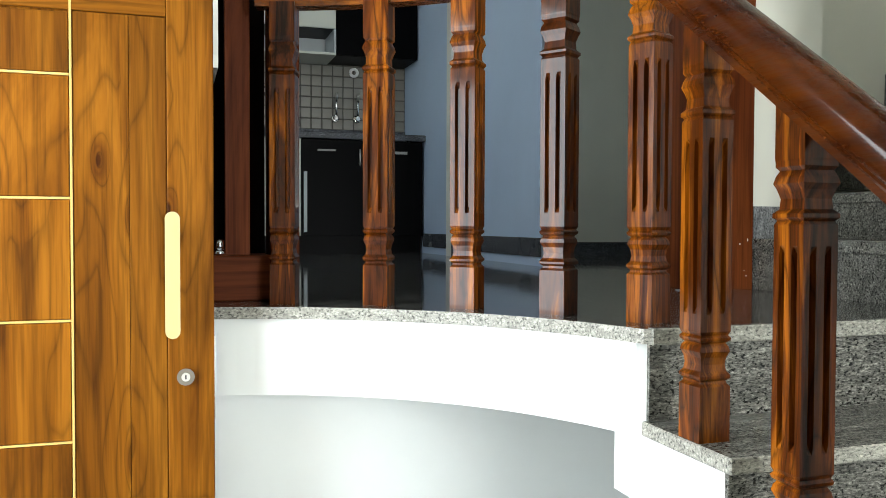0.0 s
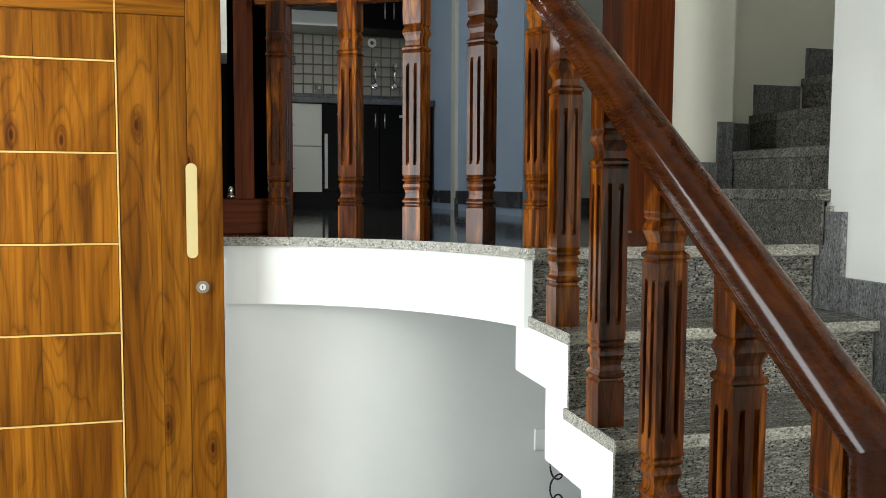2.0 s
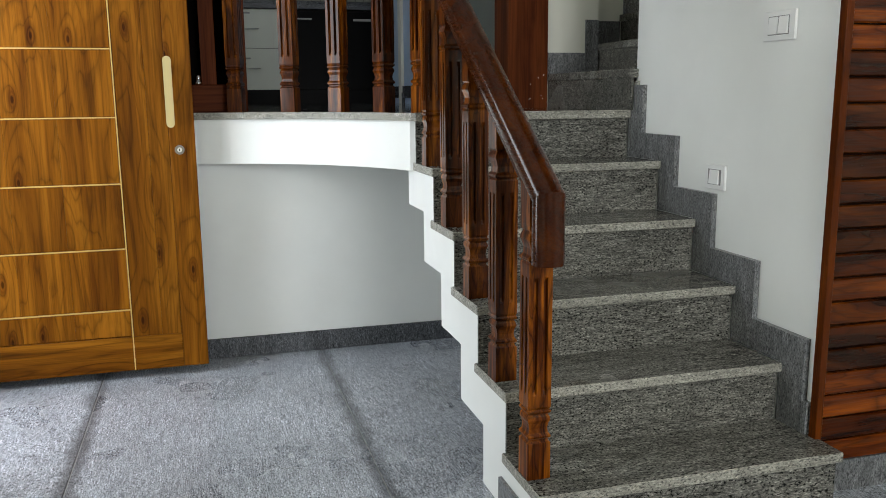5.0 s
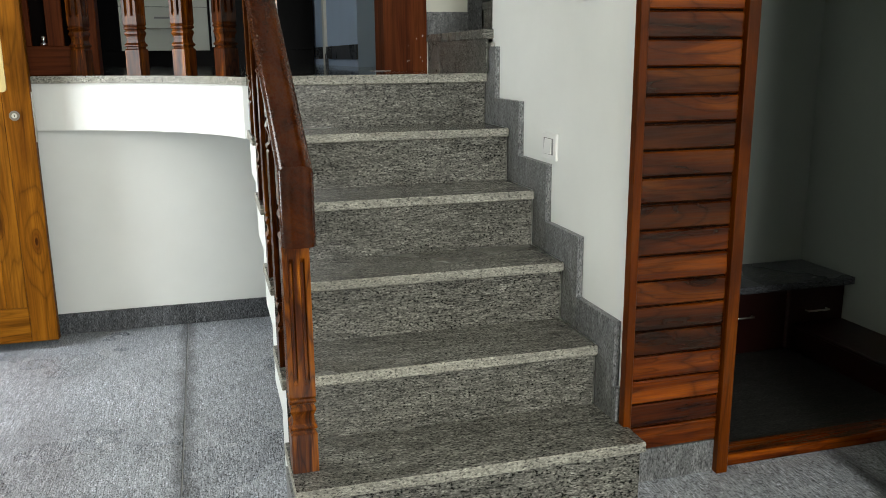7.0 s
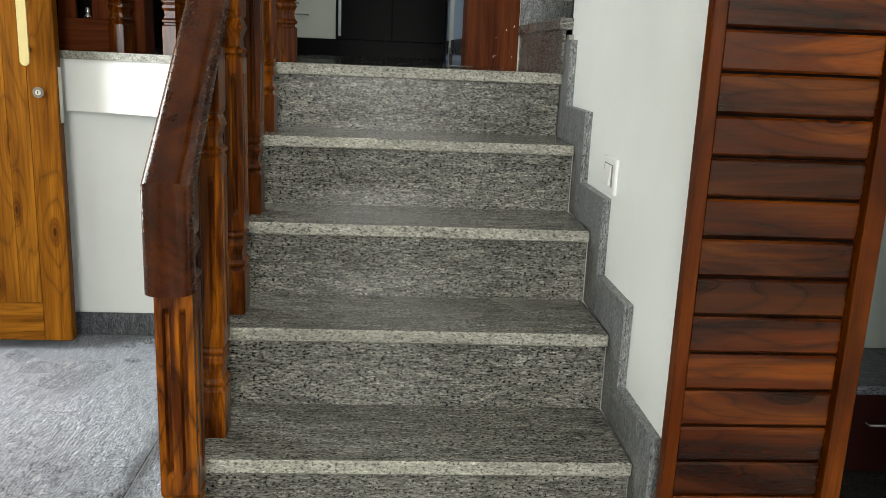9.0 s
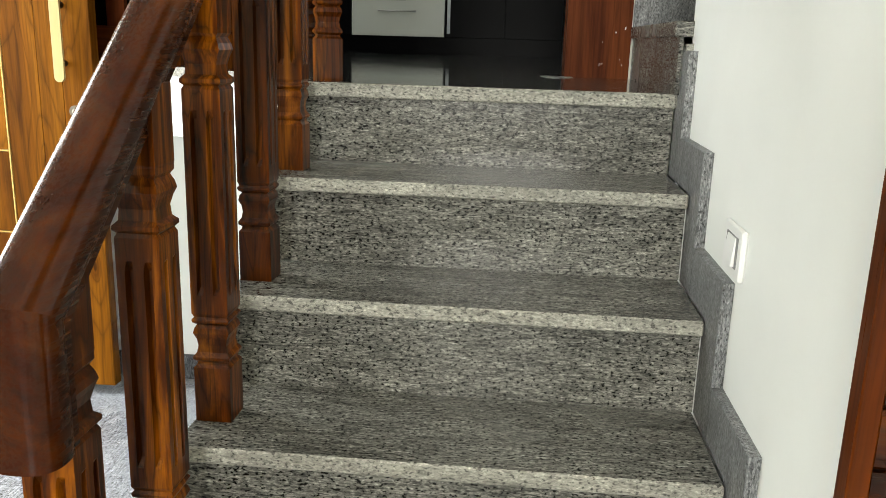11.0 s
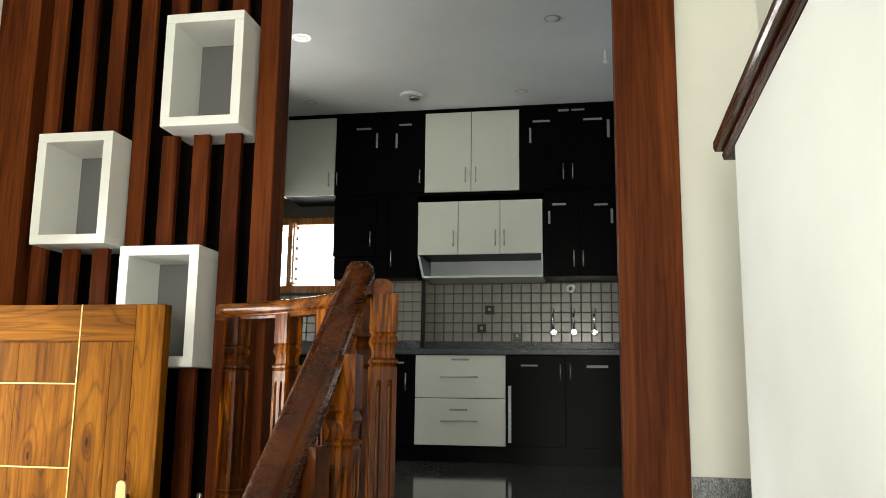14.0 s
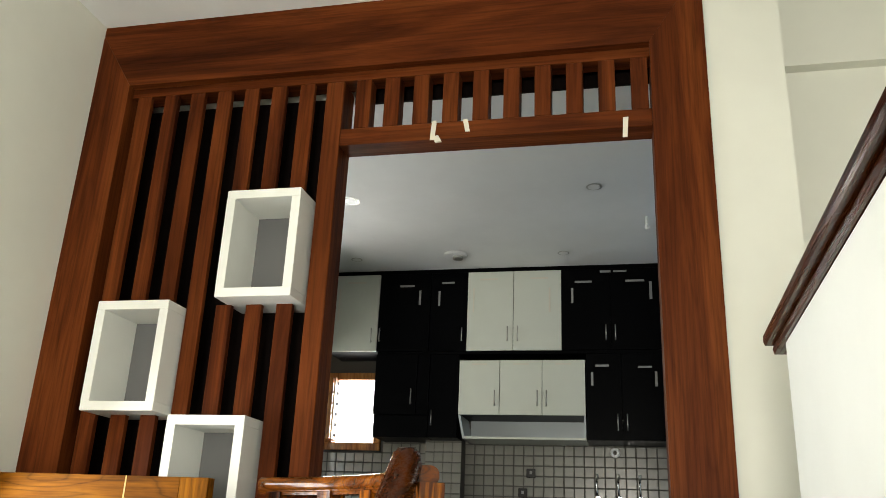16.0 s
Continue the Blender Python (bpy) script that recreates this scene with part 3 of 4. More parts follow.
part("top_rail", box(DX0, 2.086, 1.822, 0.082, 2.095, DZ1, 0.0015), TEAK_X, door)
part("bottom_rail", box(DX0, 2.086, DZ0, 0.082, 2.095, 0.19, 0.0015), TEAK_X, door)
INLAYS = (1.679, 1.403, 1.127, 0.852, 0.576, 0.31)
edges = [1.82] + list(INLAYS) + [0.192]
for x0, x1 in ((DX0, -0.5497), (-0.5493, -0.3477), (-0.3473, -0.125)):
    for z1, z0 in zip(edges, edges[1:]):
        part("panel_board", box(x0, 2.087, z0 + 0.004, x1, 2.095, z1 - 0.004, 0.001), TEAK, door)
part("long_board", box(-0.116, 2.087, 0.192, 0.001, 2.095, 1.82, 0.001), TEAK, door)
part("long_board", box(0.002, 2.087, 0.192, 0.081, 2.095, 1.82, 0.001), TEAK, door)
for z in INLAYS:
    part("inlay_line", box(DX0, 2.0875, z - 0.0026, -0.124, 2.0945, z + 0.0026), INLAY, door)
part("inlay_line", box(-0.123, 2.085, DZ0, -0.118, 2.0945, DZ1), INLAY, door)


def pull_handle(x, z0, z1, y):
    pts = []
    r = 0.0165
    for i in range(13):
        a = math.pi * i / 12
        pts.append((x + r * math.cos(a), z1 - r + r * math.sin(a)))
    for i in range(13):
        a = math.pi + math.pi * i / 12
        pts.append((x + r * math.cos(a), z0 + r + r * math.sin(a)))
    return prism(pts, y, y + 0.009, "y")


handle = part("pull_handle", pull_handle(0.094, 1.083, 1.374, 2.048), BRASS, door, "pale brass flat pull handle")
for z in (1.14, 1.32):
    part("handle_foot", cylinder((0.097, 2.070, z), (0, 1, 0), 0.009, 0.03), RUBBER, handle)
lock = part("lock", cylinder((0.122, 2.081, 0.989), (0, 1, 0), 0.020, 0.008, 24, 0.018), LOCK, door, "round chrome key lock")
part("keyway", cylinder((0.122, 2.076, 0.989), (0, 1, 0), 0.010, 0.004, 20), STEEL, lock)
part("key_slot", box(0.1205, 2.0735, 0.984, 0.1235, 2.0745, 0.994), RUBBER, lock)
for z in (0.93, 1.03):
    part("latch_plate", box(0.187, 2.1, z - 0.05, 0.190, 2.124, z + 0.05), STEEL, door)


door.location.x += 0.008


# ---- wooden screen between hall and kitchen ----
screen = thing("slatted_screen", (0.6, 2.40, LAND), "dark brown laminate slatted screen framing the kitchen opening", "screen")
SY0, SY1, IN_Y = 2.33, 2.535, 2.37
FX0, FX1, FX2, FX3 = -0.781, -0.571, 1.694, 1.902
BEAM_Z, TOP_Z = 3.650, 3.970

# mitred outer frame
part("side_frame", prism([(FX0, LAND), (FX1, LAND), (FX1, BEAM_Z), (FX0, TOP_Z)], SY0, SY1, "y"), LAMINATE, screen)
part("side_frame", prism([(FX2, LAND), (FX3, LAND), (FX3, TOP_Z), (FX2, BEAM_Z)], SY0, SY1, "y"), LAMINATE, screen)
part("top_beam", prism([(FX0 + 0.001, TOP_Z), (FX1 + 0.001, BEAM_Z), (FX2 - 0.001, BEAM_Z), (FX3 - 0.001, TOP_Z)], SY0 + 0.0015, SY1, "y"), LAMINATE_X, screen)
part("header_rail", box(FX1, IN_Y, 3.607, FX2, 2.455, BEAM_Z - 0.001, 0.001), LAMINATE_X, screen)
part("mullion", box(0.357, IN_Y, LAND, 0.436, 2.50, 3.606, 0.003), LAMINATE, screen)
part("lintel", box(0.437, IN_Y, 3.303, FX2, 2.485, 3.378, 0.002), LAMINATE_X, screen)
for i in range(10):
    x = 0.491 + 0.1253 * i
    part("grille_slat", box(x, IN_Y + 0.001, 3.379, min(x + 0.065, FX2), 2.44, 3.606, 0.0015), LAMINATE, screen)
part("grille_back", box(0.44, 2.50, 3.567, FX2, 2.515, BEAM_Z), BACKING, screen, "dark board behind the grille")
# near-black board: the shade in the gaps between slats is given as colour
part("back_panel", box(FX1, 2.512, 1.262, 0.356, 2.53, 3.606), BACKING, screen, "near-black back panel standing in for shade between the slats")
part("bottom_rail", box(FX1, 2.34, LAND, 0.356, SY1, 1.262, 0.003), LAMINATE_X, screen)

NICHES = ((0.026, 2.628, 0.313, 0.444), (-0.471, 2.192, 0.310, 0.430), (-0.095, 1.743, 0.310, 0.436))
SLATS = [-0.542] + [-0.407 + 0.1287 * i for i in range(6)]
for x in SLATS:
    stops = [1.262]
    for nx, nz, w, h in sorted(NICHES, key=lambda q: q[1]):
        if x + 0.065 > nx and x < nx + w:
            stops += [nz, nz + h]
    stops.append(3.606)
    for z0, z1 in zip(stops[::2], stops[1::2]):
        part("slat", box(x, IN_Y, z0, x + 0.066, 2.394, z1, 0.0015), LAMINATE, screen)

for x0, z0, w, h in NICHES:
    niche = thing("box_niche", (x0 + w / 2, 2.258, z0), "white laminate box niche with grey back among dark slats", "niche", "box niches in the screen")
    e, y0, y1 = 0.036, 2.258, 2.505
    part("top_board", box(x0, y0, z0 + h - e, x0 + w, y1, z0 + h, 0.0015), NICHE, niche)
    part("bottom_board", box(x0, y0, z0, x0 + w, y1, z0 + e, 0.0015), NICHE, niche)
    part("side_board", box(x0, y0 + 0.0005, z0 + e, x0 + e, y1, z0 + h - e), NICHE, niche)
    part("side_board", box(x0 + w - e, y0 + 0.0005, z0 + e, x0 + w, y1, z0 + h - e), NICHE, niche)
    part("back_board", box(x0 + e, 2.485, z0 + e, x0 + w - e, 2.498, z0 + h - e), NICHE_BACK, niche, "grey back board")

# ---- wood-clad pier ----
pier = thing("wood_clad_pier", (2.08, 0.24, 0), "glossy dark reddish timber planks cladding the end of the stair wall", "cladding")
part("edge_strip", box(1.926, 0.322, 0.10, 1.950, 0.352, 2.33, 0.002), PLANK_Z, pier)
part("edge_strip", box(2.236, 0.318, 0.0, 2.272, 0.356, 2.33, 0.002), PLANK_Z, pier)
for i in range(31):
    z = 0.105 + 0.0715 * i
    part("plank", box(1.951, 0.333, z, 2.235, 0.352, z + 0.0665, 0.004), PLANK, pier)
part("backing_board", box(1.951, 0.345, 0.10, 2.235, 0.3535, 2.32), BACKING, pier)
part("skirting_tile", box(1.945, 0.340, 0, 2.235, 0.354, 0.1), SKIRT, pier)


# ---- nook beyond the pier ----
structure("threshold", box(2.273, 0.35, 0, EAST_X, 0.43, 0.035, 0.003), PLANK, "brown timber threshold on the floor")
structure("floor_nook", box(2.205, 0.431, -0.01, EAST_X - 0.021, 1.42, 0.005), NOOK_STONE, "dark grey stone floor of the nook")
bench = thing("storage_bench", (2.9, 0.8, 0), "grey granite bench slab over dark red drawers in the nook", "bench")
part("slab", mesh_of("bench_slab", box(2.205, 1.09, 0.28, EAST_X - 0.021, 1.418, 0.31, 0.003), DARK_STONE), None, bench)
part("carcass", box(2.21, 1.165, 0.0, EAST_X - 0.022, 1.41, 0.28), BACKING, bench)
for x0, x1 in ((2.22, 2.66), (2.67, 3.10), (3.11, 3.38)):
    drawer = part("drawer_front", box(x0, 1.145, 0.012, x1, 1.165, 0.272, 0.003), DARK_RED, bench)
    part("handle", tube([((x0 + x1) / 2 - 0.05, 1.145, 0.17), ((x0 + x1) / 2 - 0.05, 1.125, 0.17), ((x0 + x1) / 2 + 0.05, 1.125, 0.17), ((x0 + x1) / 2 + 0.05, 1.145, 0.17)], 0.004), STEEL, drawer)


ledge = thing("low_timber_ledge", (3.26, 0.75, 0.005), "dark red timber ledge along the wall of the nook", "ledge")
part("front_board", box(3.138, 0.435, 0.0051, 3.156, 1.14, 0.104, 0.002), DARK_RED, ledge)
part("top_board", box(3.135, 0.432, 0.104, EAST_X - 0.021, 1.14, 0.12, 0.003), DARK_RED, ledge)
part("end_board", box(3.156, 0.435, 0.0051, EAST_X - 0.022, 0.453, 0.104, 0.002), DARK_RED, ledge)


# ---- switches, socket and cable ----
def switch_plate(y0, y1, z0, z1, label, rockers=2):
    """A plate on the stair wall with one or two rockers."""
    x = WALL_X
    sw = thing("light_switch", (x, (y0 + y1) / 2, z0), label, "switch")
    part("plate", box(x - 0.010, y0, z0, x, y1, z1, 0.003), PLASTIC, sw)
    w = y1 - y0
    part("recess", box(x - 0.0115, y0 + w * 0.18, z0 + 0.018, x - 0.009, y1 - w * 0.18, z1 - 0.016), PLASTIC_GREY, sw)
    mid = (y0 + y1) / 2
    spans = ((y0 + w * 0.20, mid - 0.002), (mid + 0.002, y1 - w * 0.20)) if rockers == 2 else ((y0 + w * 0.26, y1 - w * 0.26),)
    for a, b in spans:
        bm = box(x - 0.017, a, z0 + 0.020, x - 0.010, b, z1 - 0.018, 0.0015)
        for v in bm.verts:
            if v.co.z > (z0 + z1) / 2 and v.co.x < x - 0.012:
                v.co.x += 0.004
        part("rocker", bm, PLASTIC, sw)
    return sw


switch_plate(0.535, 0.685, 1.360, 1.450, "white plastic double switch plate on the white stair wall")
switch_plate(0.845, 0.962, 0.874, 0.961, "small white switch plate low on the stair wall", 1)

socket = thing("wall_socket", (1.37, 2.285, 0.33), "white plastic wall socket with a plug, below the landing", "socket")
part("plate", box(1.325, 2.275, 0.31, 1.385, 2.285, 0.395, 0.002), PLASTIC, socket)
plug = solid("plug", box(1.372, 2.230, 0.325, 1.412, 2.275, 0.365, 0.006), PLASTIC, "white plug in the wall socket below the landing", "plug")
coil = []
for i in range(90):
    u = i / 89
    coil.append((1.395 + 0.028 * math.cos(u * 16) * min(1, 6 * u) * (1 - 0.3 * u), 2.240 - 0.02 * u + 0.008 * math.sin(u * 23), 0.33 - 0.235 * u ** 0.8 + 0.032 * math.sin(u * 16) * min(1, 5 * u)))
solid("power_cable", tube(coil, 0.0035, 6), RUBBER, "black power cable hanging in loops from the plug", "cable")

stopper = thing("door_magnet", (0.222, 2.365, 1.262), "chrome door catch on the bottom rail of the screen", "door catch")
part("base", cylinder((0.222, 2.365, 1.268), (0, 0, 1), 0.016, 0.012, 20), CHROME, stopper)
part("head", cylinder((0.222, 2.365, 1.289), (0, 0, 1), 0.011, 0.03, 20, bevel=0.002), CHROME, stopper)

for x, z, drop, lean in ((0.828, 3.385, 0.085, -0.006), (0.955, 3.383, 0.055, 0.012), (1.585, 3.345, 0.085, -0.004)):
    strip = [(x, z), (x + 0.020, z), (x + 0.018 + lean, z - drop), (x + lean, z - drop)]
    solid("tape_strip", prism(strip, IN_Y - 0.004, IN_Y - 0.0005, "y"), TAPE, "curled strip of pale masking tape on the screen lintel", "tape", "tape strips on the lintel")
curl = [(0.838, 3.312), (0.858, 3.314), (0.872, 3.288), (0.845, 3.285)]
solid("tape_strip", prism(curl, IN_Y - 0.012, IN_Y - 0.0005, "y"), TAPE, "folded end of pale masking tape on the screen lintel", "tape", "tape strips on the lintel")


splash = []
for i in range(22):
    a = math.tau * i / 22
    r = 1.0 + 0.22 * math.sin(3 * a + 0.6) + 0.12 * math.sin(7 * a)
    splash.append((1.665 + 0.045 * r * math.cos(a), 2.29 + 0.075 * r * math.sin(a)))
solid("cement_splash", prism([p for p in splash], LAND + 0.0002, LAND + 0.0018), TAPE_GREY, "dried pale cement splash on the granite landing", "stain")
rng = random.Random(4)
for i in range(9):
    x, z = 1.79 + 0.1 * rng.random(), LAND + 0.03 + 0.16 * rng.random()
    s = 0.0005 + 0.0012 * rng.random()
    part("paint_fleck", box(x - s, SY0 - 0.0012, z - s * 1.6, x + s, SY0 + 0.0002, z + s * 1.6), PLASTIC, bpy.data.objects["slatted_screen"])


# ---- windows behind the walker ----
for name, x0, x1, z0, z1, posts in (("window_2", 0.9, 1.9, 1.1, 2.62, 1),):
    w = tagged(new(name), "brown timber window frame with two lights", kind="structure")
    w.location = ((x0 + x1) / 2, SOUTH_Y, z0)
    for a, b, c, d in ((x0, x1, z0, z0 + 0.06), (x0, x1, z1 - 0.06, z1), (x0, x0 + 0.06, z0 + 0.06, z1 - 0.06), (x1 - 0.06, x1, z0 + 0.06, z1 - 0.06)):
        part("window_frame", box(a, SOUTH_Y - 0.1, c, b, SOUTH_Y - 0.02, d), FRAME_WOOD, w)
    for i in range(posts):
        x = x0 + (x1 - x0) * (i + 1) / (posts + 1)
        part("mullion", box(x - 0.025, SOUTH_Y - 0.095, z0 + 0.06, x + 0.025, SOUTH_Y - 0.025, z1 - 0.06), FRAME_WOOD, w)
    part("transom", box(x0 + 0.06, SOUTH_Y - 0.09, z1 - 0.5, x1 - 0.06, SOUTH_Y - 0.03, z1 - 0.46), FRAME_WOOD, w)

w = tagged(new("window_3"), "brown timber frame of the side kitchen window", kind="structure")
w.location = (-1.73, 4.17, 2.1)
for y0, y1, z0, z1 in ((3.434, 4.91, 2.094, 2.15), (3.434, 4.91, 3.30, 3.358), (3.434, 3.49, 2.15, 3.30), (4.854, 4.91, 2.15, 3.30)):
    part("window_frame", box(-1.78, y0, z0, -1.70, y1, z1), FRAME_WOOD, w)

# entrance door frame
frame_ob = tagged(new("door_1"), "teak frame of the entrance doorway", kind="structure")
frame_ob.location = (WEST_X - 0.1, (DOOR_Y0 + DOOR_Y1) / 2, 0)
part("jamb", box(WEST_X - 0.14, DOOR_Y0, 0, WEST_X - 0.02, DOOR_Y0 + 0.08, 2.06), FRAME_WOOD, frame_ob)
part("jamb", box(WEST_X - 0.14, DOOR_Y1 - 0.06, 0, WEST_X - 0.02, DOOR_Y1, 2.06), FRAME_WOOD, frame_ob)
part("head", box(WEST_X - 0.14, DOOR_Y0 + 0.08, 1.98, WEST_X - 0.02, DOOR_Y1 - 0.06, 2.06), FRAME_WOOD, frame_ob)
structure("ground", box(-60, -60, -0.2, 60, 60, -0.13), PAVING, "plain paved ground outside")

# ---- kitchen ----
before = set(bpy.data.objects)
FRONT, WALL_Y, TOP_Y = 5.52, 6.05, 5.681
FOOT = 1.0945  # the landing floor on the kitchen grid


def bar_handle(parent, x, z, length, upright, y):
    """A thin steel bar on two short feet."""
    d = Vector((0, 0, 1)) if upright else Vector((1, 0, 0))
    c = Vector((x, y - 0.025, z))
    a, b = c - d * length / 2, c + d * length / 2
    bm = tube([a, b], 0.005, 8)
    for e in (a + d * length * 0.12, b - d * length * 0.12):
        tube([e, e + Vector((0, 0.025, 0))], 0.004, 6, bm)
    return part("handle", bm, STEEL, parent)


def film_strip(parent, x, z, wide, high, y, mat):
    part("film_strip", box(x - wide / 2, y - 0.0025, z - high / 2, x + wide / 2, y - 0.0005, z + high / 2), mat, parent)


def base_unit(x0, x1, mat, fronts, label):
    unit = thing("base_cabinet", ((x0 + x1) / 2, 5.75, FOOT), label, "cabinet", "kitchen base cabinets")
    part("carcass", box(x0 + 0.002, FRONT + 0.022, 1.212, x1 - 0.002, WALL_Y - 0.005, 1.858), CAB_BLACK, unit)
    part("plinth", box(x0, FRONT + 0.05, FOOT, x1, FRONT + 0.07, 1.212), CAB_BLACK, unit)
    made = []
    for a, b, c, d, kind in fronts:
        f = part("drawer_front" if kind == "drawer" else "cabinet_door", box(a + 0.002, FRONT, c + 0.002, b - 0.002, FRONT + 0.02, d - 0.002, 0.002), mat, unit)
        made.append(f)
    return unit, made


unit, doors = base_unit(-0.62, 0.236, CAB_BLACK, ((-0.62, -0.19, 1.212, 1.858, "door"), (-0.19, 0.236, 1.212, 1.858, "door")), "glossy black kitchen base cabinet with two doors")
bar_handle(doors[1], 0.17, 1.66, 0.13, True, FRONT)
film_strip(doors[1], 0.09, 1.80, 0.12, 0.012, FRONT, TAPE_GREY)
unit, doors = base_unit(0.236, 0.902, CAB_WHITE, ((0.236, 0.902, 1.212, 1.547, "drawer"), (0.236, 0.902, 1.547, 1.858, "drawer")), "ivory gloss kitchen unit with two deep drawers")
for d, z in zip(doors, (1.385, 1.70)):
    bar_handle(d, 0.565, z, 0.27, False, FRONT)
film_strip(doors[1], 0.57, 1.825, 0.13, 0.014, FRONT, TAPE_GREY)
film_strip(doors[0], 0.56, 1.465, 0.13, 0.014, FRONT, TAPE_GREY)
unit, doors = base_unit(0.902, 1.735, CAB_BLACK, ((0.902, 1.326, 1.212, 1.858, "door"), (1.326, 1.735, 1.212, 1.858, "door")), "glossy black kitchen base cabinet with protective film")
bar_handle(doors[0], 1.292, 1.74, 0.11, True, FRONT)
bar_handle(doors[1], 1.362, 1.74, 0.11, True, FRONT)
film_strip(doors[0], 1.07, 1.785, 0.12, 0.012, FRONT, TAPE_GREY)
film_strip(doors[1], 1.55, 1.78, 0.15, 0.018, FRONT, TAPE_GREY)
film_strip(doors[0], 0.93, 1.44, 0.022, 0.40, FRONT, CAB_GREY)

worktop = thing("kitchen_worktop", (0.5, 5.7, 1.86), "dark grey granite kitchen worktop with an upstand", "worktop")
part("slab", box(-1.44, 5.49, 1.86, 1.748, WALL_Y - 0.002, 1.903, 0.004), DARK_STONE, worktop)
part("upstand", box(0.196, 6.03, 1.903, 1.748, WALL_Y - 0.002, 1.98), DARK_STONE, worktop)
part("upstand", box(-0.093, 5.88, 1.903, 0.196, 5.905, 1.98), DARK_STONE, worktop)
part("upstand", box(-1.44, 6.03, 1.903, -0.093, WALL_Y - 0.002, 1.98), DARK_STONE, worktop)
structure("wall_kitchen_column", box(-0.093, 5.905, FOOT, 0.196, WALL_Y, KITCHEN_CEIL), GROUT, "tiled column on the kitchen back wall")


def wall_unit(x0, x1, z0, z1, mat, splits, label, y=TOP_Y):
    unit = thing("wall_cabinet", ((x0 + x1) / 2, y, z0), label, "cabinet", "kitchen wall cabinets")
    part("carcass", box(x0 + 0.001, y + 0.02, z0, x1 - 0.001, WALL_Y - 0.15 if x1 < 0.3 and x0 > -0.2 else WALL_Y - 0.004, z1), CAB_BLACK, unit)
    out = []
    xs = [x0, *splits, x1]
    for a, b in zip(xs, xs[1:]):
        out.append(part("cabinet_door", box(a + 0.002, y, z0 + 0.002, b - 0.002, y + 0.018, z1 - 0.002, 0.0015), mat, unit))
    return unit, out


B, I = "glossy black kitchen wall cabinet below the ceiling", "ivory gloss kitchen wall cabinet with slim steel handles"
u, d = wall_unit(-0.89, -0.48, 3.12, 3.765, CAB_WHITE, (), I)
bar_handle(d[0], -0.525, 3.25, 0.12, True, TOP_Y)
film_strip(d[0], -0.68, 3.70, 0.16, 0.016, TOP_Y, TAPE)
film_strip(d[0], -0.82, 3.52, 0.012, 0.26, TOP_Y, TAPE)
u, d = wall_unit(-0.48, 0.25, 3.12, 3.765, CAB_BLACK, (-0.05,), B)
bar_handle(d[0], -0.455, 3.25, 0.11, True, TOP_Y)
bar_handle(d[1], 0.215, 3.25, 0.11, True, TOP_Y)
for q, x, z, w, h in ((0, -0.25, 3.66, 0.12, 0.016), (0, -0.14, 3.56, 0.016, 0.12), (1, 0.09, 3.68, 0.10, 0.014), (1, 0.02, 3.55, 0.016, 0.12)):
    film_strip(d[q], x, z, w, h, TOP_Y, TAPE_GREY)
u, d = wall_unit(0.25, 0.991, 3.12, 3.765, CAB_WHITE, (0.617,), I)
bar_handle(d[0], 0.575, 3.25, 0.12, True, TOP_Y)
bar_handle(d[1], 0.655, 3.25, 0.12, True, TOP_Y)
for q, x, z, w, h in ((0, 0.42, 3.70, 0.14, 0.014), (0, 0.30, 3.53, 0.012, 0.2), (1, 0.82, 3.70, 0.14, 0.014), (1, 0.90, 3.52, 0.014, 0.2)):
    film_strip(d[q], x, z, w, h, TOP_Y, TAPE)
u, d = wall_unit(0.991, 1.742, 3.12, 3.765, CAB_BLACK, (1.362,), B)
bar_handle(d[0], 1.325, 3.25, 0.12, True, TOP_Y)
bar_handle(d[1], 1.395, 3.25, 0.12, True, TOP_Y)
for q, x, z, w, h in ((0, 1.16, 3.66, 0.13, 0.016), (0, 1.075, 3.55, 0.016, 0.12), (1, 1.55, 3.66, 0.14, 0.016), (1, 1.665, 3.58, 0.02, 0.14), (0, 1.33, 3.74, 0.08, 0.018), (1, 1.44, 3.74, 0.10, 0.014)):
    film_strip(d[q], x, z, w, h, TOP_Y, TAPE_GREY)

u, d = wall_unit(-0.475, -0.03, 2.625, 3.095, CAB_BLACK, (-0.13,), "glossy black wall cabinet over the hob place")
bar_handle(d[0], -0.17, 2.76, 0.12, True, TOP_Y)
hob_hood = solid("cooker_hood_box", box(-0.47, TOP_Y + 0.02, 2.455, -0.035, WALL_Y - 0.004, 2.622, 0.003), CAB_BLACK, "open black box for a cooker hood under the wall cabinet", "hood")
u, d = wall_unit(-0.03, 0.198, 2.455, 3.095, CAB_BLACK, (), "narrow glossy black kitchen wall cabinet")
bar_handle(d[0], 0.0, 2.60, 0.12, True, TOP_Y)
u, d = wall_unit(0.203, 1.165, 2.627, 3.047, CAB_WHITE, (0.519, 0.842), "ivory gloss wall cabinet with three doors over an open shelf")
for q, x in ((0, 0.485), (1, 0.808), (2, 0.876)):
    bar_handle(d[q], x, 2.75, 0.12, True, TOP_Y)
    film_strip(d[q], (0.36, 0.68, 1.0)[q], 3.015, 0.12, 0.012, TOP_Y, TAPE)
part("shelf_board", box(0.243, TOP_Y + 0.005, 2.45, 1.165, WALL_Y - 0.004, 2.466), CAB_WHITE, u)
part("shelf_back", box(0.243, WALL_Y - 0.02, 2.466, 1.165, WALL_Y - 0.006, 2.627), CAB_GREY, u, "pale grey shelf back")
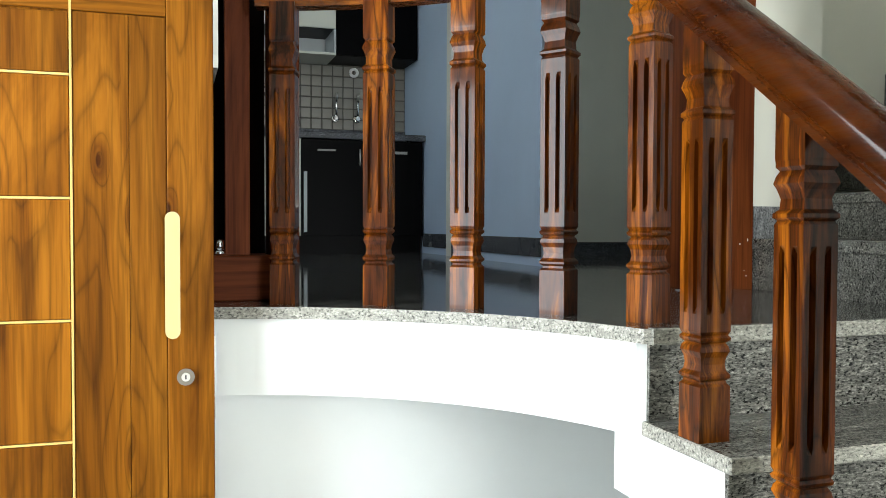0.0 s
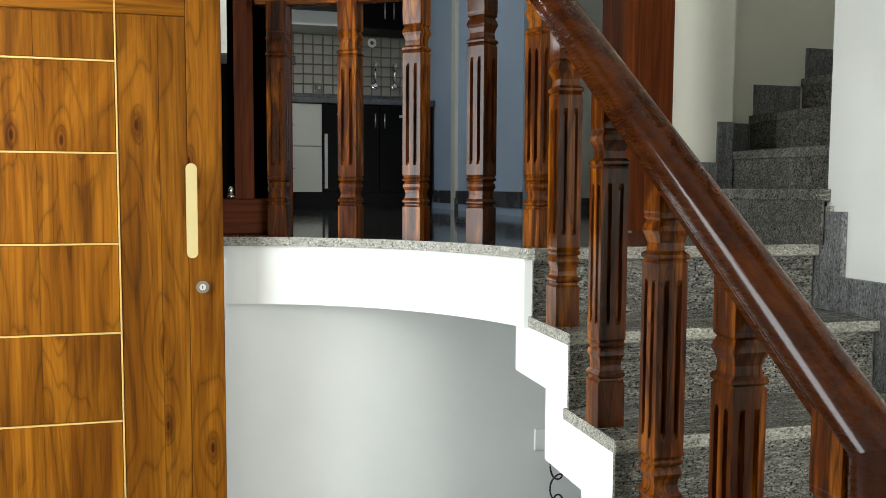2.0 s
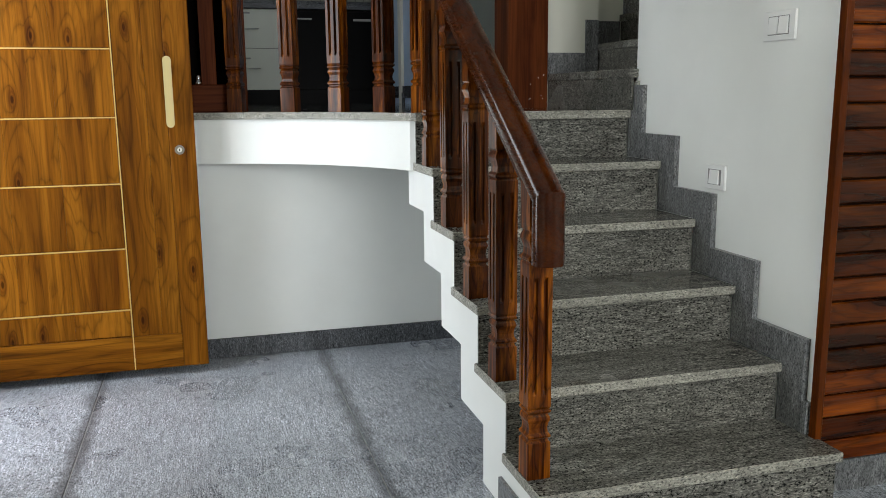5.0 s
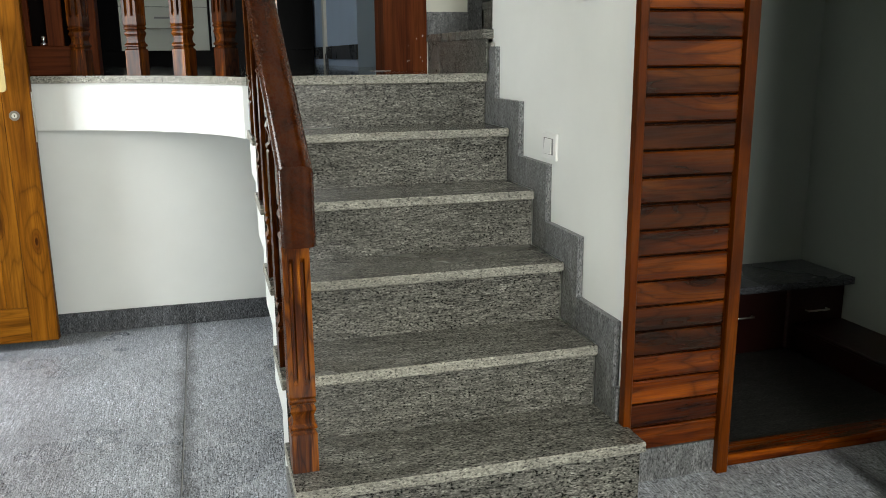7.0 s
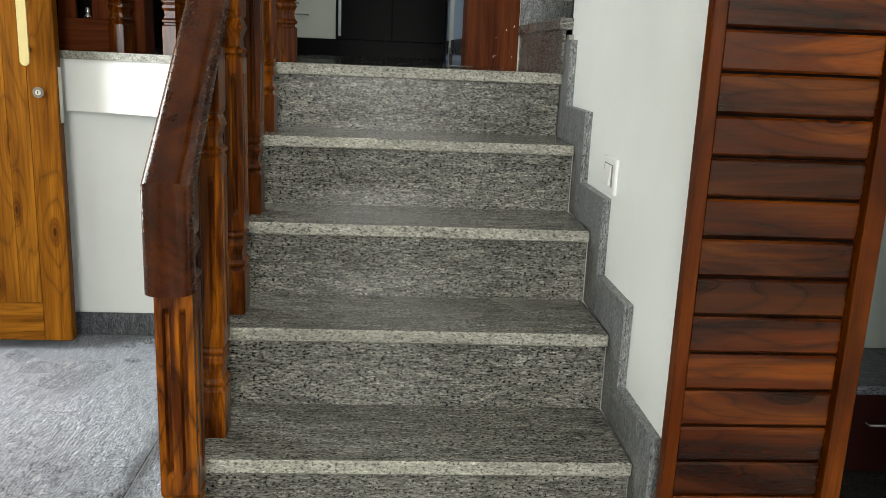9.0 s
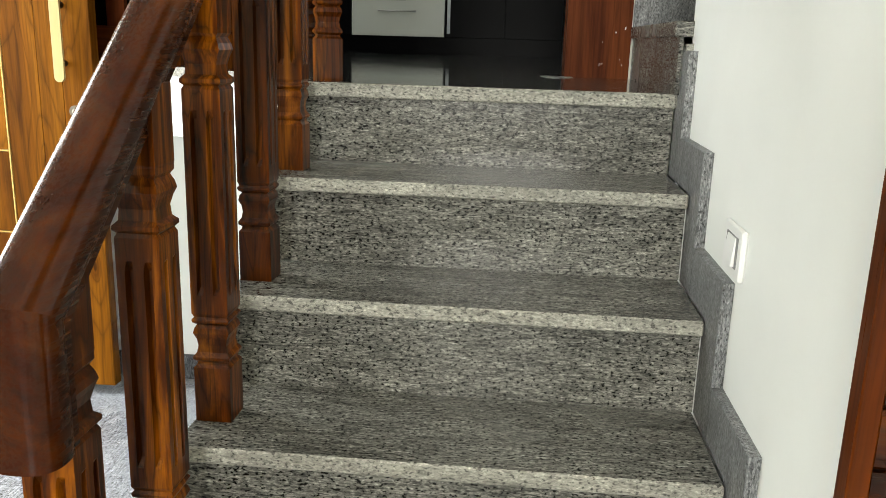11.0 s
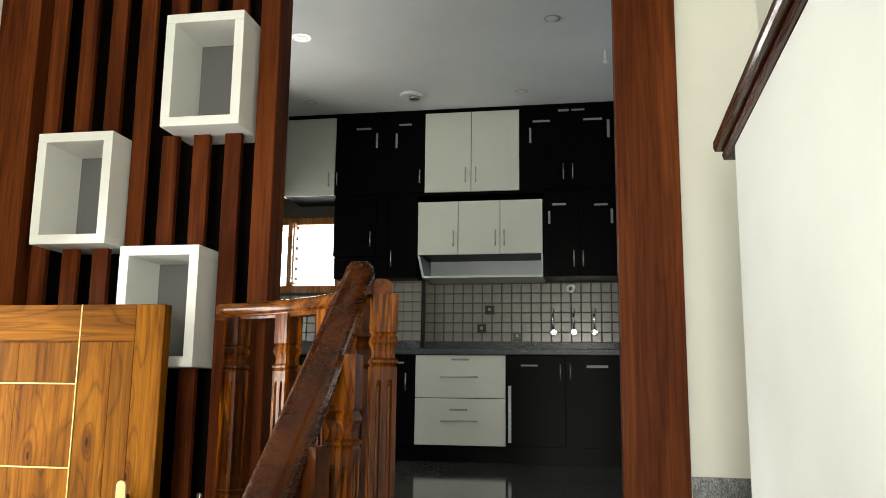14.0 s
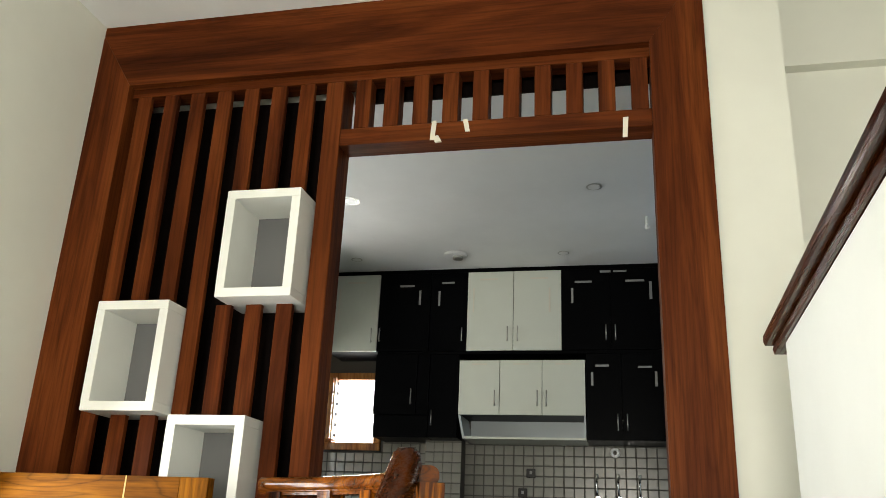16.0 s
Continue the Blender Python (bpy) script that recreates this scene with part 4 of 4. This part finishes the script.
part("shelf_side", prism([(0.205, 2.627), (0.222, 2.627), (0.26, 2.45), (0.243, 2.45)], TOP_Y + 0.005, WALL_Y - 0.004, "y"), CAB_GREY, u)
part("shelf_side", box(1.150, TOP_Y + 0.005, 2.466, 1.165, WALL_Y - 0.004, 2.627), CAB_GREY, u)
u, d = wall_unit(1.17, 1.742, 2.452, 3.095, CAB_BLACK, (1.43,), "glossy black kitchen wall cabinet beside the side wall")
bar_handle(d[0], 1.395, 2.58, 0.12, True, TOP_Y)
bar_handle(d[1], 1.463, 2.58, 0.12, True, TOP_Y)
for q, x, z, w, h in ((0, 1.29, 3.0, 0.10, 0.016), (0, 1.215, 2.9, 0.016, 0.1), (1, 1.60, 2.99, 0.10, 0.014), (1, 1.678, 2.9, 0.018, 0.11)):
    film_strip(d[q], x, z, w, h, TOP_Y, TAPE_GREY)
solid("cabinet_fillet", box(-0.47, TOP_Y + 0.012, 3.097, 1.742, WALL_Y - 0.16, 3.118), CAB_BLACK, "black strip between the two rows of wall cabinets", "trim")
solid("cornice_strip", box(-0.89, TOP_Y + 0.012, 3.767, 1.742, WALL_Y - 0.16, KITCHEN_CEIL - 0.001), CAB_BLACK, "black filler strip above the wall cabinets", "trim")
side = thing("side_wall_cabinet", (-1.15, 5.4, 3.12), "ivory wall cabinet returning along the kitchen side wall", "cabinet")
part("carcass", box(-1.44, 4.9, 3.12, -0.91, 5.748, 3.765), CAB_BLACK, side)
part("cabinet_door", box(-0.91, 4.902, 3.122, -0.892, 5.32, 3.763, 0.0015), CAB_WHITE, side)
part("cabinet_door", box(-0.91, 5.324, 3.122, -0.892, 5.745, 3.763, 0.0015), CAB_WHITE, side)

# kitchen window
win = tagged(new("window_1"), "teak framed kitchen window with its casement standing open", kind="structure")
win.location = ((WX0 + WX1) / 2, WALL_Y, WZ0)
for x0, x1, z0, z1 in ((WX0, WX1, WZ0, WZ0 + 0.06), (WX0, WX1, WZ1 - 0.06, WZ1), (WX0, WX0 + 0.06, WZ0 + 0.06, WZ1 - 0.06), (WX1 - 0.06, WX1, WZ0 + 0.06, WZ1 - 0.06), (-0.985, -0.925, WZ0 + 0.06, WZ1 - 0.06)):
    part("window_frame", box(x0, 6.03, z0, x1, 6.13, z1, 0.004), FRAME_WOOD, win)
part("casement", box(-0.92, 5.86, WZ0 + 0.07, -0.885, 6.03, WZ1 - 0.07, 0.004), FRAME_WOOD, win, "open teak casement edge")
for i in range(6):
    part("casement_block", box(-0.887, 5.90, WZ0 + 0.10 + 0.085 * i, -0.872, 5.985, WZ0 + 0.118 + 0.085 * i), BACKING, win)
part("casement_edge", box(-0.872, 5.86, WZ0 + 0.07, -0.862, 5.90, WZ1 - 0.07), FRAME_WOOD, win)
structure("backdrop", box(-3.2, 8.0, 0.5, 1.2, 8.05, 5.5), OUTSIDE, "bright hazy sky outside the kitchen window")


# taps, sockets, pipe flange
def tap(x):
    t = thing("wall_tap", (x, 6.04, 2.10), "chrome long-lever wall tap above the worktop", "tap", "chrome wall taps")
    part("flange", cylinder((x, 6.028, 2.06), (0, 1, 0), 0.027, 0.014, 24, bevel=0.004), CHROME, t)
    part("body", cylinder((x, 6.000, 2.06), (0, 1, 0), 0.019, 0.045, 20, bevel=0.005), CHROME, t)
    part("spout", tube([(x, 5.99, 2.07), (x - 0.001, 5.975, 2.10), (x - 0.003, 5.968, 2.15), (x - 0.003, 5.966, 2.19)], 0.008, 12), CHROME, t)
    part("lever", tube([(x - 0.003, 5.966, 2.19), (x - 0.001, 5.962, 2.215), (x + 0.002, 5.955, 2.235)], 0.0095, 10), STEEL, t)


for x in (1.222, 1.380, 1.538):
    tap(x)
ringbm = bmesh.new()
loop = [(1.36 + 0.026 * math.cos(math.tau * i / 24), 6.030, 2.40 + 0.026 * math.sin(math.tau * i / 24)) for i in range(25)]
solid("pipe_flange", tube(loop, 0.011, 8, ringbm), PLASTIC, "white plastic pipe ring on the tiled wall", "pipe ring")
for x, z in ((0.721, 2.236), (0.659, 2.088), (0.940, 2.028)):
    s = thing("socket_box", (x, 6.035, z), "black socket box cut into the kitchen tiles", "socket", "socket boxes in the tiles")
    part("box", box(x - 0.034, 6.026, z - 0.034, x + 0.034, 6.043, z + 0.034, 0.002), TILE_DARK, s)
    part("core", box(x - 0.010, 6.024, z - 0.008, x + 0.010, 6.0265, z + 0.016, 0.002), TAPE_GREY, s)


# ceiling fittings
def downlight(x, y, r):
    l = thing("downlight", (x, y, KITCHEN_CEIL), "small round recessed ceiling light, switched off", "ceiling light", "recessed ceiling lights")
    part("trim_ring", cylinder((x, y, KITCHEN_CEIL - 0.002), (0, 0, 1), r, 0.004, 24, r * 0.92), STEEL, l)
    part("lens", cylinder((x, y, KITCHEN_CEIL - 0.005), (0, 0, 1), r * 0.75, 0.003, 24), LAMP_GLASS, l)


for x, y, r in ((-0.26, 4.22, 0.06), (-0.595, 5.38, 0.045), (1.317, 4.18, 0.05), (1.034, 5.38, 0.045)):
    downlight(x, y, r)
rose = thing("ceiling_rose", (0.214, 5.33, KITCHEN_CEIL), "round pale ceiling rose on the kitchen ceiling", "ceiling rose")
part("plate", cylinder((0.214, 5.33, KITCHEN_CEIL - 0.012), (0, 0, 1), 0.09, 0.024, 28, bevel=0.006), LAMP_GLASS, rose)
part("hub", cylinder((0.235, 5.33, KITCHEN_CEIL - 0.034), (0, 0, 1), 0.04, 0.02, 20), STEEL, rose)
bulb = thing("hanging_bulb", (1.635, 4.72, KITCHEN_CEIL), "clear bulb on a short holder under the kitchen ceiling", "bulb")
part("holder", cylinder((1.635, 4.72, KITCHEN_CEIL - 0.03), (0, 0, 1), 0.010, 0.06, 16), PLASTIC, bulb)
gb = bmesh.new()
bmesh.ops.create_uvsphere(gb, u_segments=16, v_segments=10, radius=0.016)
bmesh.ops.translate(gb, vec=(1.635, 4.72, KITCHEN_CEIL - 0.075), verts=gb.verts)
for f in gb.faces:
    f.smooth = True
part("glass", gb, LAMP_GLASS, bulb)

# ---- kitchen tiles, one by one ----
north_wall, column = bpy.data.objects["wall_north"], bpy.data.objects["wall_kitchen_column"]
PITCH = 0.0775
tile_mesh = mesh_of("tile", box(-0.0355, -0.006, -0.0355, 0.0355, 0.0, 0.0355, 0.003), TILE)


def tile(parent, x, y, z):
    ob = new("tile", tile_mesh)
    ob.parent = parent
    ob.matrix_basis = pose(x, y, z)


for j in range(7):
    z = 2.02 + PITCH * j
    for i in range(20):
        x = 0.236 + PITCH * i
        if x < 1.735:
            tile(north_wall, x, WALL_Y, z)
    for i in range(4):
        tile(column, -0.056 + 0.0725 * i, 5.905, z)
    for i in range(16):
        x = -0.135 - PITCH * i
        if z < WZ0 - 0.03 or x > WX1 + 0.04:
            tile(north_wall, x, WALL_Y, z)

# the kitchen is drawn on its own grid and set into the house here
GRID = Matrix.Translation((-0.004, 0.06, -0.0135)) @ Matrix.Diagonal((1.056, 1.0543, 1.0536, 1))
SIZE = Matrix.Diagonal((1.056, 1.0543, 1.0536, 1))
placed = [o for o in bpy.data.objects if o not in before] + [bpy.data.objects[k] for k in ("wall_north", "wall_kitchen_west", "wall_kitchen_east", "baseboard_kitchen")]
tile_mesh.transform(SIZE)
for o in placed:
    if o.type == "EMPTY":
        o.location = GRID @ o.location
    elif o.data == tile_mesh:
        o.location = GRID @ o.location
    else:
        o.data.transform(GRID)
for o in placed:
    if o.parent and o.parent.type == "EMPTY":
        o.matrix_parent_inverse = Matrix.Translation(o.parent.location).inverted()

# ---- floor slabs, one by one ----
floor_ob = bpy.data.objects["floor"]
slab_mesh = mesh_of("floor_slab", box(-0.4835, -1.148, -0.02, 0.4835, 1.148, 0.0, 0.002), FLOOR)
for i in range(5):
    for j in range(3):
        ob = new("floor_slab", slab_mesh)
        ob.parent = floor_ob
        ob.matrix_basis = pose(-0.735 + 0.97 * i, 1.18 - 2.3 * j, 0.0)
